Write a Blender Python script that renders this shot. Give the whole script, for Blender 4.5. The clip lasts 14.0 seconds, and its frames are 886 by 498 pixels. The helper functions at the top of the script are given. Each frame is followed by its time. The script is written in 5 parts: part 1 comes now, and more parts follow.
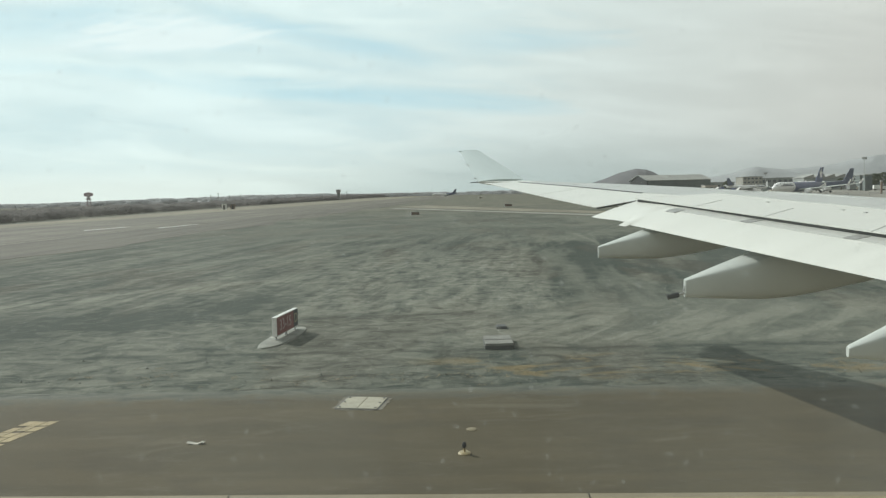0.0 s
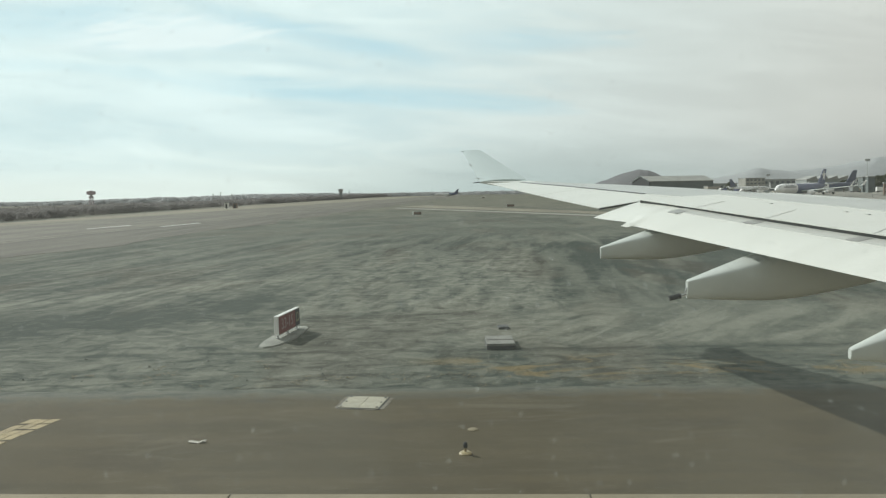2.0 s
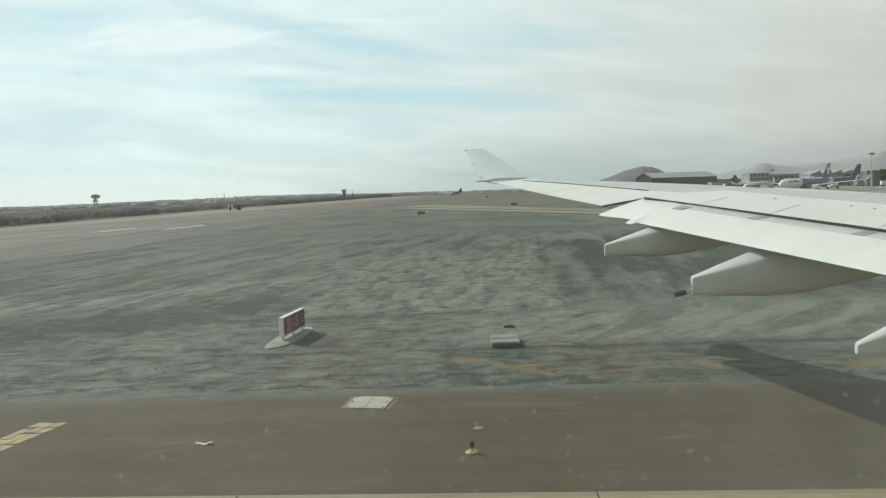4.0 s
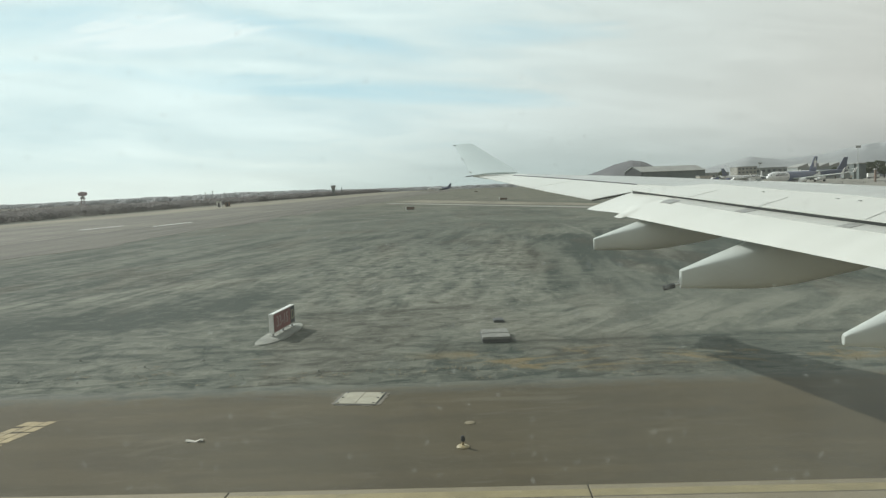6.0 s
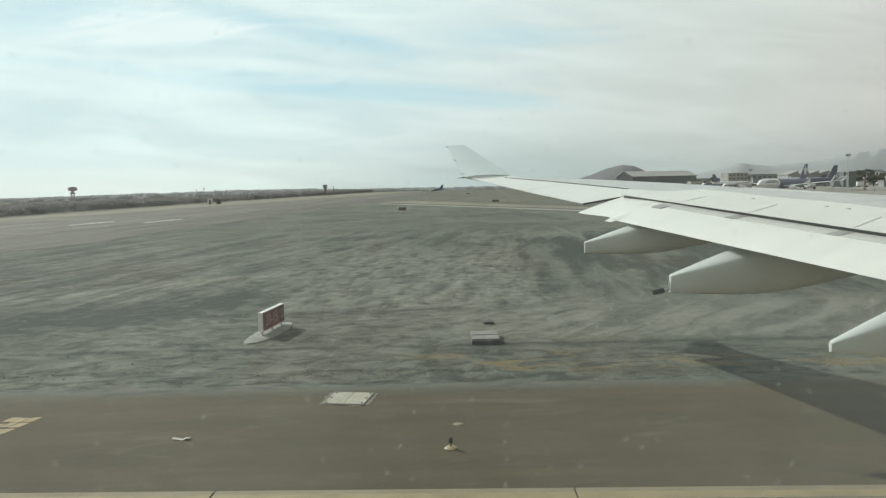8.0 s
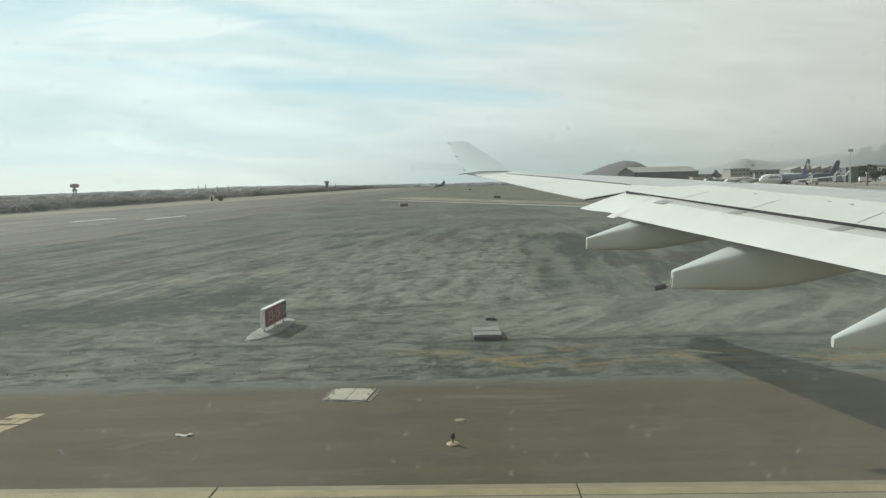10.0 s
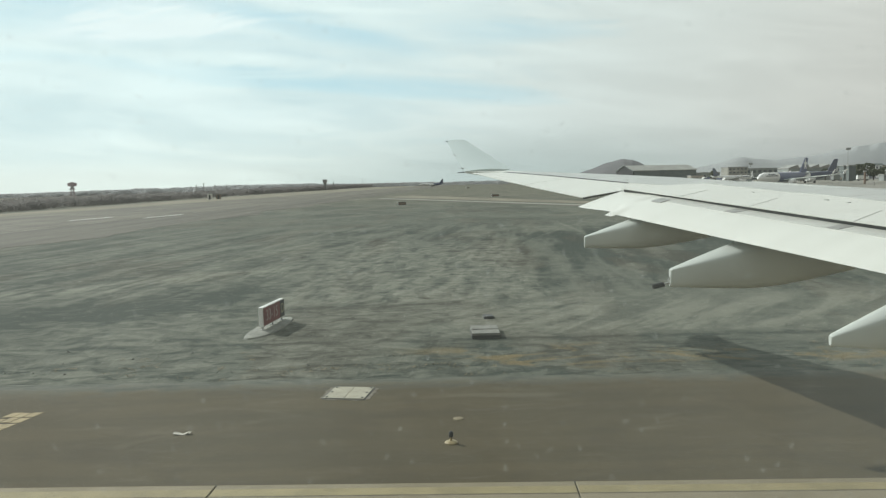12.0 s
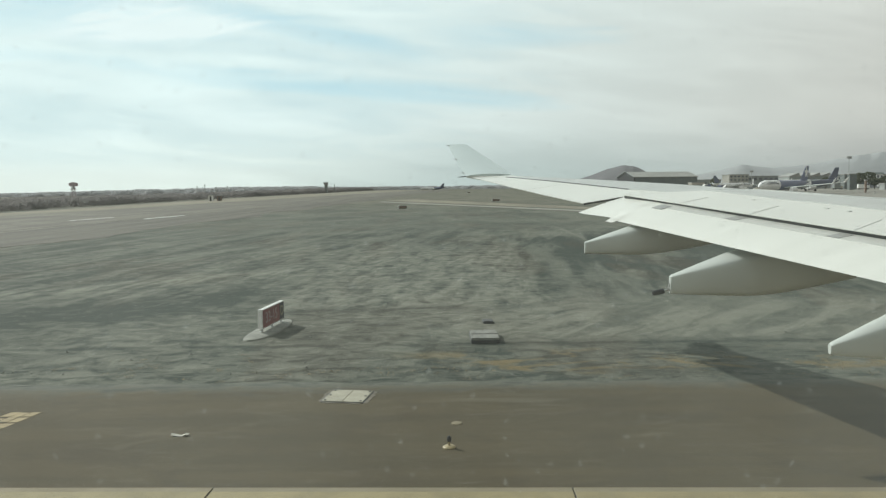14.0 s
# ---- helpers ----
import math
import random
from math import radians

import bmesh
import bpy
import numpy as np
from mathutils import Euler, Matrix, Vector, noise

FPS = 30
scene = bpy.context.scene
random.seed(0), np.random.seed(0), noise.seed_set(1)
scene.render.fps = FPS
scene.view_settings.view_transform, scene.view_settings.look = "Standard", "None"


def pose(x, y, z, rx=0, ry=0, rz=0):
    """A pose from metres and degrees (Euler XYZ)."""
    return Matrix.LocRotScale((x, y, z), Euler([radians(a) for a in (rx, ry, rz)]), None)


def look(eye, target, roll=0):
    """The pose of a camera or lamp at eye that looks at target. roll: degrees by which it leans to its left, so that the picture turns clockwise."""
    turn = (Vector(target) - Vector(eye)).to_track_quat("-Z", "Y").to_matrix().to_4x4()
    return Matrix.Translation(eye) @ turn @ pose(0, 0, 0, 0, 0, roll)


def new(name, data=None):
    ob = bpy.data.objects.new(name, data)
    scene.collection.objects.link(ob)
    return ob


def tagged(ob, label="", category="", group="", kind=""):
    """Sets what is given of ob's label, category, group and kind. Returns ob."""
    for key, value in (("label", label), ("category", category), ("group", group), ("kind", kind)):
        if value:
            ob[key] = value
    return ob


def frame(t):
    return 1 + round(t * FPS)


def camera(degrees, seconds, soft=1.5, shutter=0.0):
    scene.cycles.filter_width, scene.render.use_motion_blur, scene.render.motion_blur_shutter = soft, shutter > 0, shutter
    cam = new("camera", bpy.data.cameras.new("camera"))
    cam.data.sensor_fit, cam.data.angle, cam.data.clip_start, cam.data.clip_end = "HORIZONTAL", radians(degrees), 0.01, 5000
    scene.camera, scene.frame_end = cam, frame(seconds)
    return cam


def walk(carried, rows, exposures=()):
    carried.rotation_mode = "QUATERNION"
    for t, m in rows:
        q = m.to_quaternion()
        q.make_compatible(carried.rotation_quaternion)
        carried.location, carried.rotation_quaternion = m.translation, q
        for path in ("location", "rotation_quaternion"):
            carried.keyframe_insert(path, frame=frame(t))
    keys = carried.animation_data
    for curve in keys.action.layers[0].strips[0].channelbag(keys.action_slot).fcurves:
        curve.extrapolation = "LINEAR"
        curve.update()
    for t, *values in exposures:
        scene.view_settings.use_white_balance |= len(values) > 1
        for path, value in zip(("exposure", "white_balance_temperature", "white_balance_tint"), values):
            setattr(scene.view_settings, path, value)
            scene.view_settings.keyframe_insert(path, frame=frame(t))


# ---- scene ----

# The aircraft's own wing fills much of the view for the whole clip, so the machine stands
# still here at one spot of its taxi run, and the camera leans about at its cabin window.
EYE = (0.0, 0.0, 5.0)
PATH = [  # seconds, pitch, roll, yaw
    (0.0, -4.17, 1.43, 0.92), (0.5, -4.21, 1.31, 1.16), (1.0, -4.18, 1.40, 1.15), (1.5, -4.11, 1.41, 0.97),
    (2.0, -4.17, 1.17, 1.09), (2.5, -4.03, 1.41, 1.54), (3.0, -4.00, 0.35, 1.81), (3.5, -4.00, 2.00, 1.91),
    (4.0, -4.22, 1.88, 1.34), (6.5, -4.61, 2.17, 0.37), (7.0, -4.55, 1.83, 0.20), (7.5, -4.53, 1.54, -0.01),
    (8.0, -4.53, 1.27, -0.04), (10.5, -4.90, 1.39, 0.10), (11.0, -4.95, 1.29, 0.01), (11.5, -4.94, 1.28, -0.02),
    (12.0, -4.93, 1.39, -0.05), (12.5, -4.98, 1.89, 0.03), (13.0, -4.94, 1.77, 0.22), (13.5, -4.81, 1.53, 0.21),
    (14.0, -4.62, 0.75, 0.02),
]
cam = camera(60.0, 14.0, soft=1.3)
# the wrist turns a little way behind the lens, so the eye sways by millimetres with each turn
walk(cam, [(t, pose(EYE[0] - 0.006 * y, EYE[1], EYE[2] + 0.006 * (p + 4.5), 90 + p, r, y)) for t, p, r, y in PATH], exposures=[(0.0, -0.03, 6300.0, 5.0), (14.0, -0.01, 6300.0, 5.0)])

# ---------------------------------------------------------------- light
SUN_WAY = Vector((-6.16, 5.02, 5.4)).normalized()      # towards the sun
SUN_ELEV = math.asin(SUN_WAY.z)
SUN_AZ = math.atan2(SUN_WAY.x, SUN_WAY.y)

sun = new("sun", bpy.data.lights.new("sun", "SUN"))
sun.data.energy, sun.data.angle, sun.data.color = 3.75, radians(0.9), (1.0, 0.962, 0.895)
sun.matrix_world = look((-60, 45, 60), (-60 - SUN_WAY.x, 45 - SUN_WAY.y, 60 - SUN_WAY.z))


class Nodes:
    """A short way to write node trees."""

    def __init__(self, tree):
        self.tree = tree

    def add(self, kind, **values):
        n = self.tree.nodes.new(kind)
        for key, value in values.items():
            self.put(n.inputs[key], value)
        return n

    def put(self, socket, value):
        if isinstance(value, bpy.types.NodeSocket):
            self.tree.links.new(value, socket)
        elif isinstance(value, bpy.types.Node):
            self.tree.links.new(value.outputs[0], socket)
        else:
            if isinstance(value, tuple) and len(value) == 3 and socket.type == "RGBA":
                value = (*value, 1.0)
            socket.default_value = value

    def calc(self, op, a, b=0.0, c=0.0, clamp=False):
        n = self.tree.nodes.new("ShaderNodeMath")
        n.operation, n.use_clamp = op, clamp
        for i, v in enumerate((a, b, c)):
            self.put(n.inputs[i], v)
        return n.outputs[0]

    def vec(self, op, a, b=(0.0, 0.0, 0.0), out=0):
        n = self.tree.nodes.new("ShaderNodeVectorMath")
        n.operation = op
        self.put(n.inputs[0], a)
        self.put(n.inputs[1], b)
        return n.outputs[out]

    def mix(self, fac, a, b, blend="MIX"):
        n = self.tree.nodes.new("ShaderNodeMix")
        n.data_type, n.blend_type = "RGBA", blend
        self.put(n.inputs[0], fac)
        self.put(n.inputs[6], a)
        self.put(n.inputs[7], b)
        return n.outputs[2]

    def span(self, v, a, b, lo=0.0, hi=1.0):
        n = self.tree.nodes.new("ShaderNodeMapRange")
        n.interpolation_type = "SMOOTHSTEP"
        for i, x in enumerate((v, a, b, lo, hi)):
            self.put(n.inputs[i], x)
        return n.outputs[0]

    def noise(self, at, scale, detail=4.0, rough=0.55, distort=0.0):
        n = self.tree.nodes.new("ShaderNodeTexNoise")
        self.put(n.inputs["Vector"], at)
        n.inputs["Scale"].default_value, n.inputs["Detail"].default_value = scale, detail
        n.inputs["Roughness"].default_value, n.inputs["Distortion"].default_value = rough, distort
        return n.outputs[0]

    def mapped(self, at, loc=(0, 0, 0), turn=0.0, size=(1, 1, 1)):
        n = self.tree.nodes.new("ShaderNodeMapping")
        self.put(n.inputs["Vector"], at)
        n.inputs["Location"].default_value = loc
        n.inputs["Rotation"].default_value = (0, 0, radians(turn))
        n.inputs["Scale"].default_value = size
        return n.outputs[0]


def build_sky():
    world = bpy.data.worlds.new("sky")
    scene.world = world
    world.use_nodes = True
    world.node_tree.nodes.clear()
    N = Nodes(world.node_tree)
    way = N.add("ShaderNodeTexCoord").outputs["Generated"]
    sky = N.add("ShaderNodeTexSky")
    sky.sky_type, sky.sun_disc = "NISHITA", False
    sky.sun_elevation, sky.sun_rotation = SUN_ELEV, SUN_AZ
    sky.air_density, sky.dust_density, sky.ozone_density = 1.2, 3.0, 1.0
    x, y, z = N.add("ShaderNodeSeparateXYZ", Vector=way).outputs
    up = N.calc("MAXIMUM", z, 0.0)
    ahead = N.calc("MAXIMUM", N.calc("ABSOLUTE", y), 0.15)
    u = N.calc("DIVIDE", x, ahead)
    v = N.calc("DIVIDE", up, ahead)
    near_sun = N.vec("DOT_PRODUCT", way, tuple(SUN_WAY), out=1)
    # a thin high veil of cloud, drawn out in long streaks that sink to one side
    sheet_at = N.add("ShaderNodeCombineXYZ", X=u, Y=N.calc("MULTIPLY_ADD", u, 0.085, v), Z=0.4).outputs[0]
    broad = N.noise(N.mapped(sheet_at, (4.1, 2.2, 0), 0, (2.0, 11.0, 1)), 1.0, 4.0, 0.5, 0.5)
    fine = N.noise(N.mapped(sheet_at, (0.4, 3.1, 0), 4, (4.5, 30.0, 1)), 1.0, 7.0, 0.62, 0.9)
    wisp = N.noise(N.mapped(sheet_at, (1.4, 5.1, 0), -6, (9.0, 60.0, 1)), 1.0, 6.0, 0.65, 1.2)
    veil = N.calc("ADD", N.calc("MULTIPLY", broad, 0.60), N.calc("MULTIPLY_ADD", wisp, 0.12, N.calc("MULTIPLY", fine, 0.28)))
    cover = N.span(veil, 0.36, 0.58, 0.62, 1.0)
    ragged = N.calc("MULTIPLY", N.calc("SUBTRACT", fine, 0.5), 0.045)

    def opening(slope, level, half, depth, u0, u1, soft):
        """A long ragged gap in the veil along one line, fading out at both ends."""
        off = N.calc("ADD", N.calc("SUBTRACT", N.calc("MULTIPLY_ADD", u, slope, v), level), ragged)
        band = N.span(N.calc("ABSOLUTE", off), 0.0, half, depth, 0.0)
        return N.calc("MULTIPLY", band, N.calc("MULTIPLY", N.span(u, u0 - soft, u0 + soft), N.span(u, u1 - soft, u1 + soft, 1.0, 0.0)))

    for gap in ((0.100, 0.1175, 0.019, 0.52, -0.34, 0.16, 0.14), (0.247, 0.160, 0.020, 0.36, -0.30, -0.04, 0.06),
                (0.020, 0.192, 0.024, 0.30, 0.02, 0.24, 0.06), (-0.10, 0.285, 0.040, 0.40, -0.75, -0.42, 0.05), (0.09, 0.128, 0.016, 0.25, -0.70, -0.36, 0.06)):
        cover = N.calc("SUBTRACT", cover, opening(*gap), clamp=True)
    # a feathered bright cirrus patch
    feather_at = N.add("ShaderNodeCombineXYZ", X=u, Y=N.calc("MULTIPLY_ADD", u, -0.16, v), Z=0.9).outputs[0]
    feather = N.noise(N.mapped(feather_at, (2.7, 1.1, 0), 0, (7.0, 48.0, 1)), 1.0, 7.0, 0.62, 0.8)
    du = N.calc("DIVIDE", N.calc("ADD", u, 0.370), 0.150)
    dv = N.calc("DIVIDE", N.calc("SUBTRACT", N.calc("MULTIPLY_ADD", u, 0.03, v), 0.201), 0.026)
    patch = N.calc("ADD", N.calc("MULTIPLY", du, du), N.calc("MULTIPLY", dv, dv))
    patch = N.calc("ADD", patch, N.calc("MULTIPLY", N.calc("SUBTRACT", feather, 0.5), 4.6))
    patch = N.span(patch, 0.0, 1.5, 1.0, 0.0)
    cover = N.calc("MAXIMUM", cover, patch)
    # away from the sun the veil thickens to an even sheet
    cover = N.calc("ADD", cover, N.span(near_sun, 0.72, 0.20, 0.0, 0.75), clamp=True)
    cover = N.calc("MAXIMUM", cover, N.span(v, 0.015, 0.11, 1.0, 0.0))
    lit = N.mix(N.span(near_sun, 0.10, 0.82), (0.650, 0.640, 0.590), (0.800, 0.920, 0.905))
    low = N.mix(N.span(near_sun, 0.12, 0.50), (0.410, 0.418, 0.400), (0.525, 0.60, 0.575))
    low = N.mix(N.span(near_sun, 0.48, 0.80), low, (0.925, 1.00, 0.93))
    cloud = N.mix(N.span(v, 0.0, 0.10), low, lit)
    grey = N.span(N.calc("ADD", N.calc("MULTIPLY", broad, 0.6), N.calc("MULTIPLY", fine, 0.4)), 0.34, 0.64, 0.89, 1.05)
    cloud = N.vec("MULTIPLY", cloud, N.add("ShaderNodeCombineXYZ", X=grey, Y=grey, Z=grey).outputs[0])
    cloud = N.mix(N.calc("MULTIPLY", patch, 0.75), cloud, (0.88, 0.97, 0.96))
    # the veil is brightest low down on the sun's side, and dims towards the zenith and the far side
    dim = N.calc("MULTIPLY", N.span(v, 0.35, 1.3, 1.0, 0.55), N.span(near_sun, -0.75, 0.05, 0.65, 1.0))
    dim3 = N.add("ShaderNodeCombineXYZ", X=dim, Y=dim, Z=dim).outputs[0]
    cloud = N.vec("MULTIPLY", cloud, dim3)
    clear = N.add("ShaderNodeBackground", Color=sky.outputs[0], Strength=0.08)
    tint = N.add("ShaderNodeBackground", Color=N.vec("MULTIPLY", (0.50, 0.775, 0.88), dim3), Strength=1.0)
    veiled = N.add("ShaderNodeBackground", Color=cloud, Strength=1.0)
    half = N.add("ShaderNodeMixShader", Fac=0.8)
    N.put(half.inputs[1], clear)
    N.put(half.inputs[2], tint)
    both = N.add("ShaderNodeMixShader", Fac=cover)
    N.put(both.inputs[1], half)
    N.put(both.inputs[2], veiled)
    out = N.add("ShaderNodeOutputWorld")
    N.put(out.inputs[0], both)


build_sky()


# ---------------------------------------------------------------- materials
def material(name, build):
    m = bpy.data.materials.new(name)
    m.use_nodes = True
    m.node_tree.nodes.clear()
    N = Nodes(m.node_tree)
    at = N.add("ShaderNodeTexCoord").outputs["Object"]
    bsdf = N.add("ShaderNodeBsdfPrincipled")
    build(N, at, bsdf)
    out = N.add("ShaderNodeOutputMaterial")
    N.put(out.inputs[0], bsdf)
    return m


def bump(N, bsdf, height, strength=0.4, distance=0.02):
    n = N.add("ShaderNodeBump", Height=height)
    n.inputs["Strength"].default_value, n.inputs["Distance"].default_value = strength, distance
    N.put(bsdf.inputs["Normal"], n.outputs[0])


def worn(name, colour, dark=0.75, light=1.12, scale=1.5, rough=0.6, metal=0.0, relief=0.15, fine=18.0):
    """A paint, metal, plaster or cloth: one colour with blotches, grain and slight relief."""
    def build(N, at, bsdf):
        a = N.noise(at, scale, 5.0, 0.6)
        b = N.noise(at, scale * fine, 3.0, 0.6)
        v = N.calc("ADD", N.calc("MULTIPLY", a, 0.7), N.calc("MULTIPLY", b, 0.3))
        f = N.span(v, 0.32, 0.68)
        lo = tuple(c * dark for c in colour)
        hi = tuple(min(1.0, c * light) for c in colour)
        N.put(bsdf.inputs["Base Color"], N.mix(f, lo, hi))
        N.put(bsdf.inputs["Roughness"], N.span(b, 0.3, 0.7, rough * 0.85, min(1.0, rough * 1.12)))
        bsdf.inputs["Metallic"].default_value = metal
        bump(N, bsdf, b, relief, 0.01)
    return material(name, build)


def leafy(m, share):
    """Lets some light through a foliage material."""
    N = Nodes(m.node_tree)
    bsdf = next(n for n in m.node_tree.nodes if n.type == "BSDF_PRINCIPLED")
    out = next(n for n in m.node_tree.nodes if n.type == "OUTPUT_MATERIAL")
    thin = N.add("ShaderNodeBsdfTranslucent")
    m.node_tree.links.new(bsdf.inputs["Base Color"].links[0].from_socket, thin.inputs["Color"])
    both = N.add("ShaderNodeMixShader", Fac=share)
    N.put(both.inputs[1], bsdf)
    N.put(both.inputs[2], thin)
    N.put(out.inputs[0], both)
    return m


def soil_nodes(N, at, bsdf):
    # graded earth: dark damp grey-green soil under pale dry dust in drag marks, fans and patches
    x, y, _ = N.add("ShaderNodeSeparateXYZ", Vector=at).outputs
    bend = N.calc("MULTIPLY_ADD", N.noise(at, 0.45, 6.0, 0.7), 5.0, -2.5)
    sway = N.calc("MULTIPLY_ADD", N.noise(N.mapped(at, (9, 4, 0)), 0.40, 6.0, 0.7), 4.0, -2.0)
    xb, yb = N.calc("ADD", x, bend), N.calc("ADD", y, sway)
    turned = N.mapped(at, (0, 0, 0), 7)
    slant = N.mapped(at, (0, 0, 0), 38)
    drag = N.noise(N.mapped(turned, (7, 3, 0), 0, (0.60, 0.060, 1)), 1.0, 5.0, 0.55, 0.45)
    drag_fine = N.noise(N.mapped(turned, (1, 5, 0), 0, (1.1, 0.20, 1)), 1.0, 6.0, 0.64, 0.4)
    cross = N.noise(N.mapped(at, (3, 9, 0), 0, (0.50, 1.05, 1)), 1.0, 5.0, 0.58, 0.5)
    fan = N.noise(N.mapped(slant, (2, 8, 0), 0, (0.85, 0.16, 1)), 1.0, 6.0, 0.62, 0.6)
    blot = N.noise(N.mapped(at, (31, 11, 0), 0, (0.10, 0.055, 1)), 1.0, 6.0, 0.62, 0.8)
    clump = N.noise(N.mapped(at, (4, 17, 0), 0, (1.0, 0.42, 1)), 1.0, 6.0, 0.66, 0.4)
    clod = N.noise(N.mapped(at, (0, 0, 0), 0, (2.2, 0.95, 1)), 1.0, 6.0, 0.68)
    grit = N.noise(N.mapped(at, (0, 0, 0), 0, (6.0, 3.0, 1)), 1.0, 4.0, 0.66)

    def blend(parts):
        total = 0.0
        for v, k in parts:
            total = N.calc("MULTIPLY_ADD", v, k, total)
        return total

    xs, ys = N.calc("MULTIPLY_ADD", bend, 0.35, x), N.calc("MULTIPLY_ADD", sway, 0.35, y)
    crust = N.noise(N.mapped(at, (21, 6, 0), 0, (0.95, 1.05, 1)), 1.0, 6.0, 0.66, 0.7)

    def within(v, a, b, soft):
        return N.calc("MULTIPLY", N.span(v, a - soft, a + soft), N.span(v, b - soft, b + soft, 1.0, 0.0))

    # the open field in long drag marks
    field = N.span(blend(((drag, 0.45), (drag_fine, 0.20), (blot, 0.35))), 0.40, 0.60, 0.05, 0.55)
    # the ground before it, swept along the taxiway
    near = N.span(blend(((cross, 0.45), (blot, 0.30), (crust, 0.25))), 0.38, 0.62, 0.18, 0.52)
    w = N.mix(N.span(yb, 30.0, 33.5), near, field)
    # a broad scraped patch in rows, with a dark line along its near edge
    scraped = N.calc("MULTIPLY", within(xs, -7.6, 4.9, 0.9), N.calc("MULTIPLY", N.span(ys, 31.6, 32.8), N.span(yb, 54.0, 70.0, 1.0, 0.0)))
    rows = N.span(blend(((drag_fine, 0.55), (clump, 0.45))), 0.38, 0.60, 0.18, 0.74)
    w = N.mix(N.calc("MULTIPLY", scraped, 0.9), w, rows)
    w = N.calc("SUBTRACT", w, N.calc("MULTIPLY", within(xs, -6.5, 6.5, 1.5), N.calc("MULTIPLY", within(ys, 30.6, 31.7, 0.45), 0.22)))
    w = N.calc("SUBTRACT", w, N.calc("MULTIPLY", within(xb, 6.5, 24.0, 2.5), N.calc("MULTIPLY", within(yb, 36.0, 75.0, 3.0), 0.14)))
    # tongues of dust that fan out beside it
    fans = N.calc("MULTIPLY", N.span(xb, -4.0, 4.5), N.calc("MULTIPLY", N.span(ys, 24.4, 25.4), N.span(yb, 29.5, 36.0, 1.0, 0.0)))
    w = N.mix(N.calc("MULTIPLY", fans, 0.85), w, N.span(fan, 0.38, 0.60, 0.34, 0.84))
    # a dark damp swath at the other side, and a long pale smear past it
    lane = N.calc("SUBTRACT", yb, N.calc("MULTIPLY_ADD", x, 0.75, 42.5))
    beside = N.span(xb, -7.5, -10.0)
    w = N.calc("SUBTRACT", w, N.calc("MULTIPLY", N.span(N.calc("ABSOLUTE", lane), 0.5, 6.0, 0.36, 0.0), beside))
    smear = N.span(N.calc("ABSOLUTE", N.calc("SUBTRACT", lane, 11.0)), 0.5, 4.5, 1.0, 0.0)
    w = N.calc("ADD", w, N.calc("MULTIPLY", N.calc("MULTIPLY", smear, beside), N.span(drag_fine, 0.38, 0.60, 0.0, 0.40)))
    # far off the marks run together
    w = N.mix(N.span(y, 72.0, 110.0), w, N.span(blend(((cross, 0.4), (blot, 0.6))), 0.38, 0.62, 0.16, 0.52))
    # the edge of the earth beside the asphalt: darker along one half, dark scuffs between pale crumbs
    strip = N.span(ys, 23.6, 24.6, 1.0, 0.0)
    w = N.calc("SUBTRACT", w, N.calc("MULTIPLY", strip, N.span(xb, -4.0, 3.0, 0.0, 0.09)))
    scuff = N.noise(N.mapped(at, (13, 21, 0), 0, (0.75, 2.0, 1)), 1.0, 4.0, 0.60, 0.5)
    w = N.calc("SUBTRACT", w, N.calc("MULTIPLY", N.span(yb, 23.5, 21.5), N.span(scuff, 0.55, 0.61, 0.0, 0.36)))
    # shallow dark furrow
    f = N.span(N.calc("ABSOLUTE", N.calc("SUBTRACT", N.calc("MULTIPLY_ADD", sway, 0.18, y), 24.2)), 0.0, 0.42, 0.34, 0.0)
    w = N.calc("SUBTRACT", w, N.calc("MULTIPLY", f, N.span(cross, 0.38, 0.52)))
    # broken crust: pale plates and dark bare spots
    held = N.calc("MULTIPLY", N.span(y, 55.0, 90.0, 1.0, 0.2), N.span(xb, 3.0, 8.0, 1.0, 0.35))
    w = N.calc("ADD", w, N.calc("MULTIPLY", held, N.calc("SUBTRACT", N.span(crust, 0.53, 0.575, 0.0, 0.19), N.span(crust, 0.45, 0.41, 0.0, 0.19))))
    # a few wheel tracks that curve across the field
    for x0, lean, bow in ((-3.2, 0.10, 0.0016), (-1.4, 0.10, 0.0016), (9.0, 0.22, -0.0012), (-17.0, -0.12, 0.0022), (-15.2, -0.12, 0.0022)):
        centre = N.calc("MULTIPLY_ADD", N.calc("MULTIPLY", y, y), bow, N.calc("MULTIPLY_ADD", y, lean, x0 - 30.0 * lean - 900.0 * bow))
        off = N.calc("ABSOLUTE", N.calc("SUBTRACT", N.calc("MULTIPLY_ADD", bend, 0.05, x), centre))
        track = N.calc("MULTIPLY", N.span(off, 0.10, 0.32, 1.0, 0.0), N.calc("MULTIPLY", N.span(yb, 28.0, 33.0), N.span(clump, 0.40, 0.58)))
        w = N.calc("MULTIPLY_ADD", track, 0.20, w)
    w = N.calc("ADD", w, N.calc("MULTIPLY", N.calc("SUBTRACT", clump, 0.5), 0.32))
    w = N.calc("ADD", w, N.calc("MULTIPLY", N.calc("SUBTRACT", clod, 0.5), 0.42))
    w = N.calc("ADD", w, N.calc("MULTIPLY", N.calc("SUBTRACT", grit, 0.5), 0.30), clamp=True)
    tone = N.noise(N.mapped(at, (17, 5, 0), 0, (0.16, 0.05, 1)), 1.0, 5.0, 0.6, 0.5)
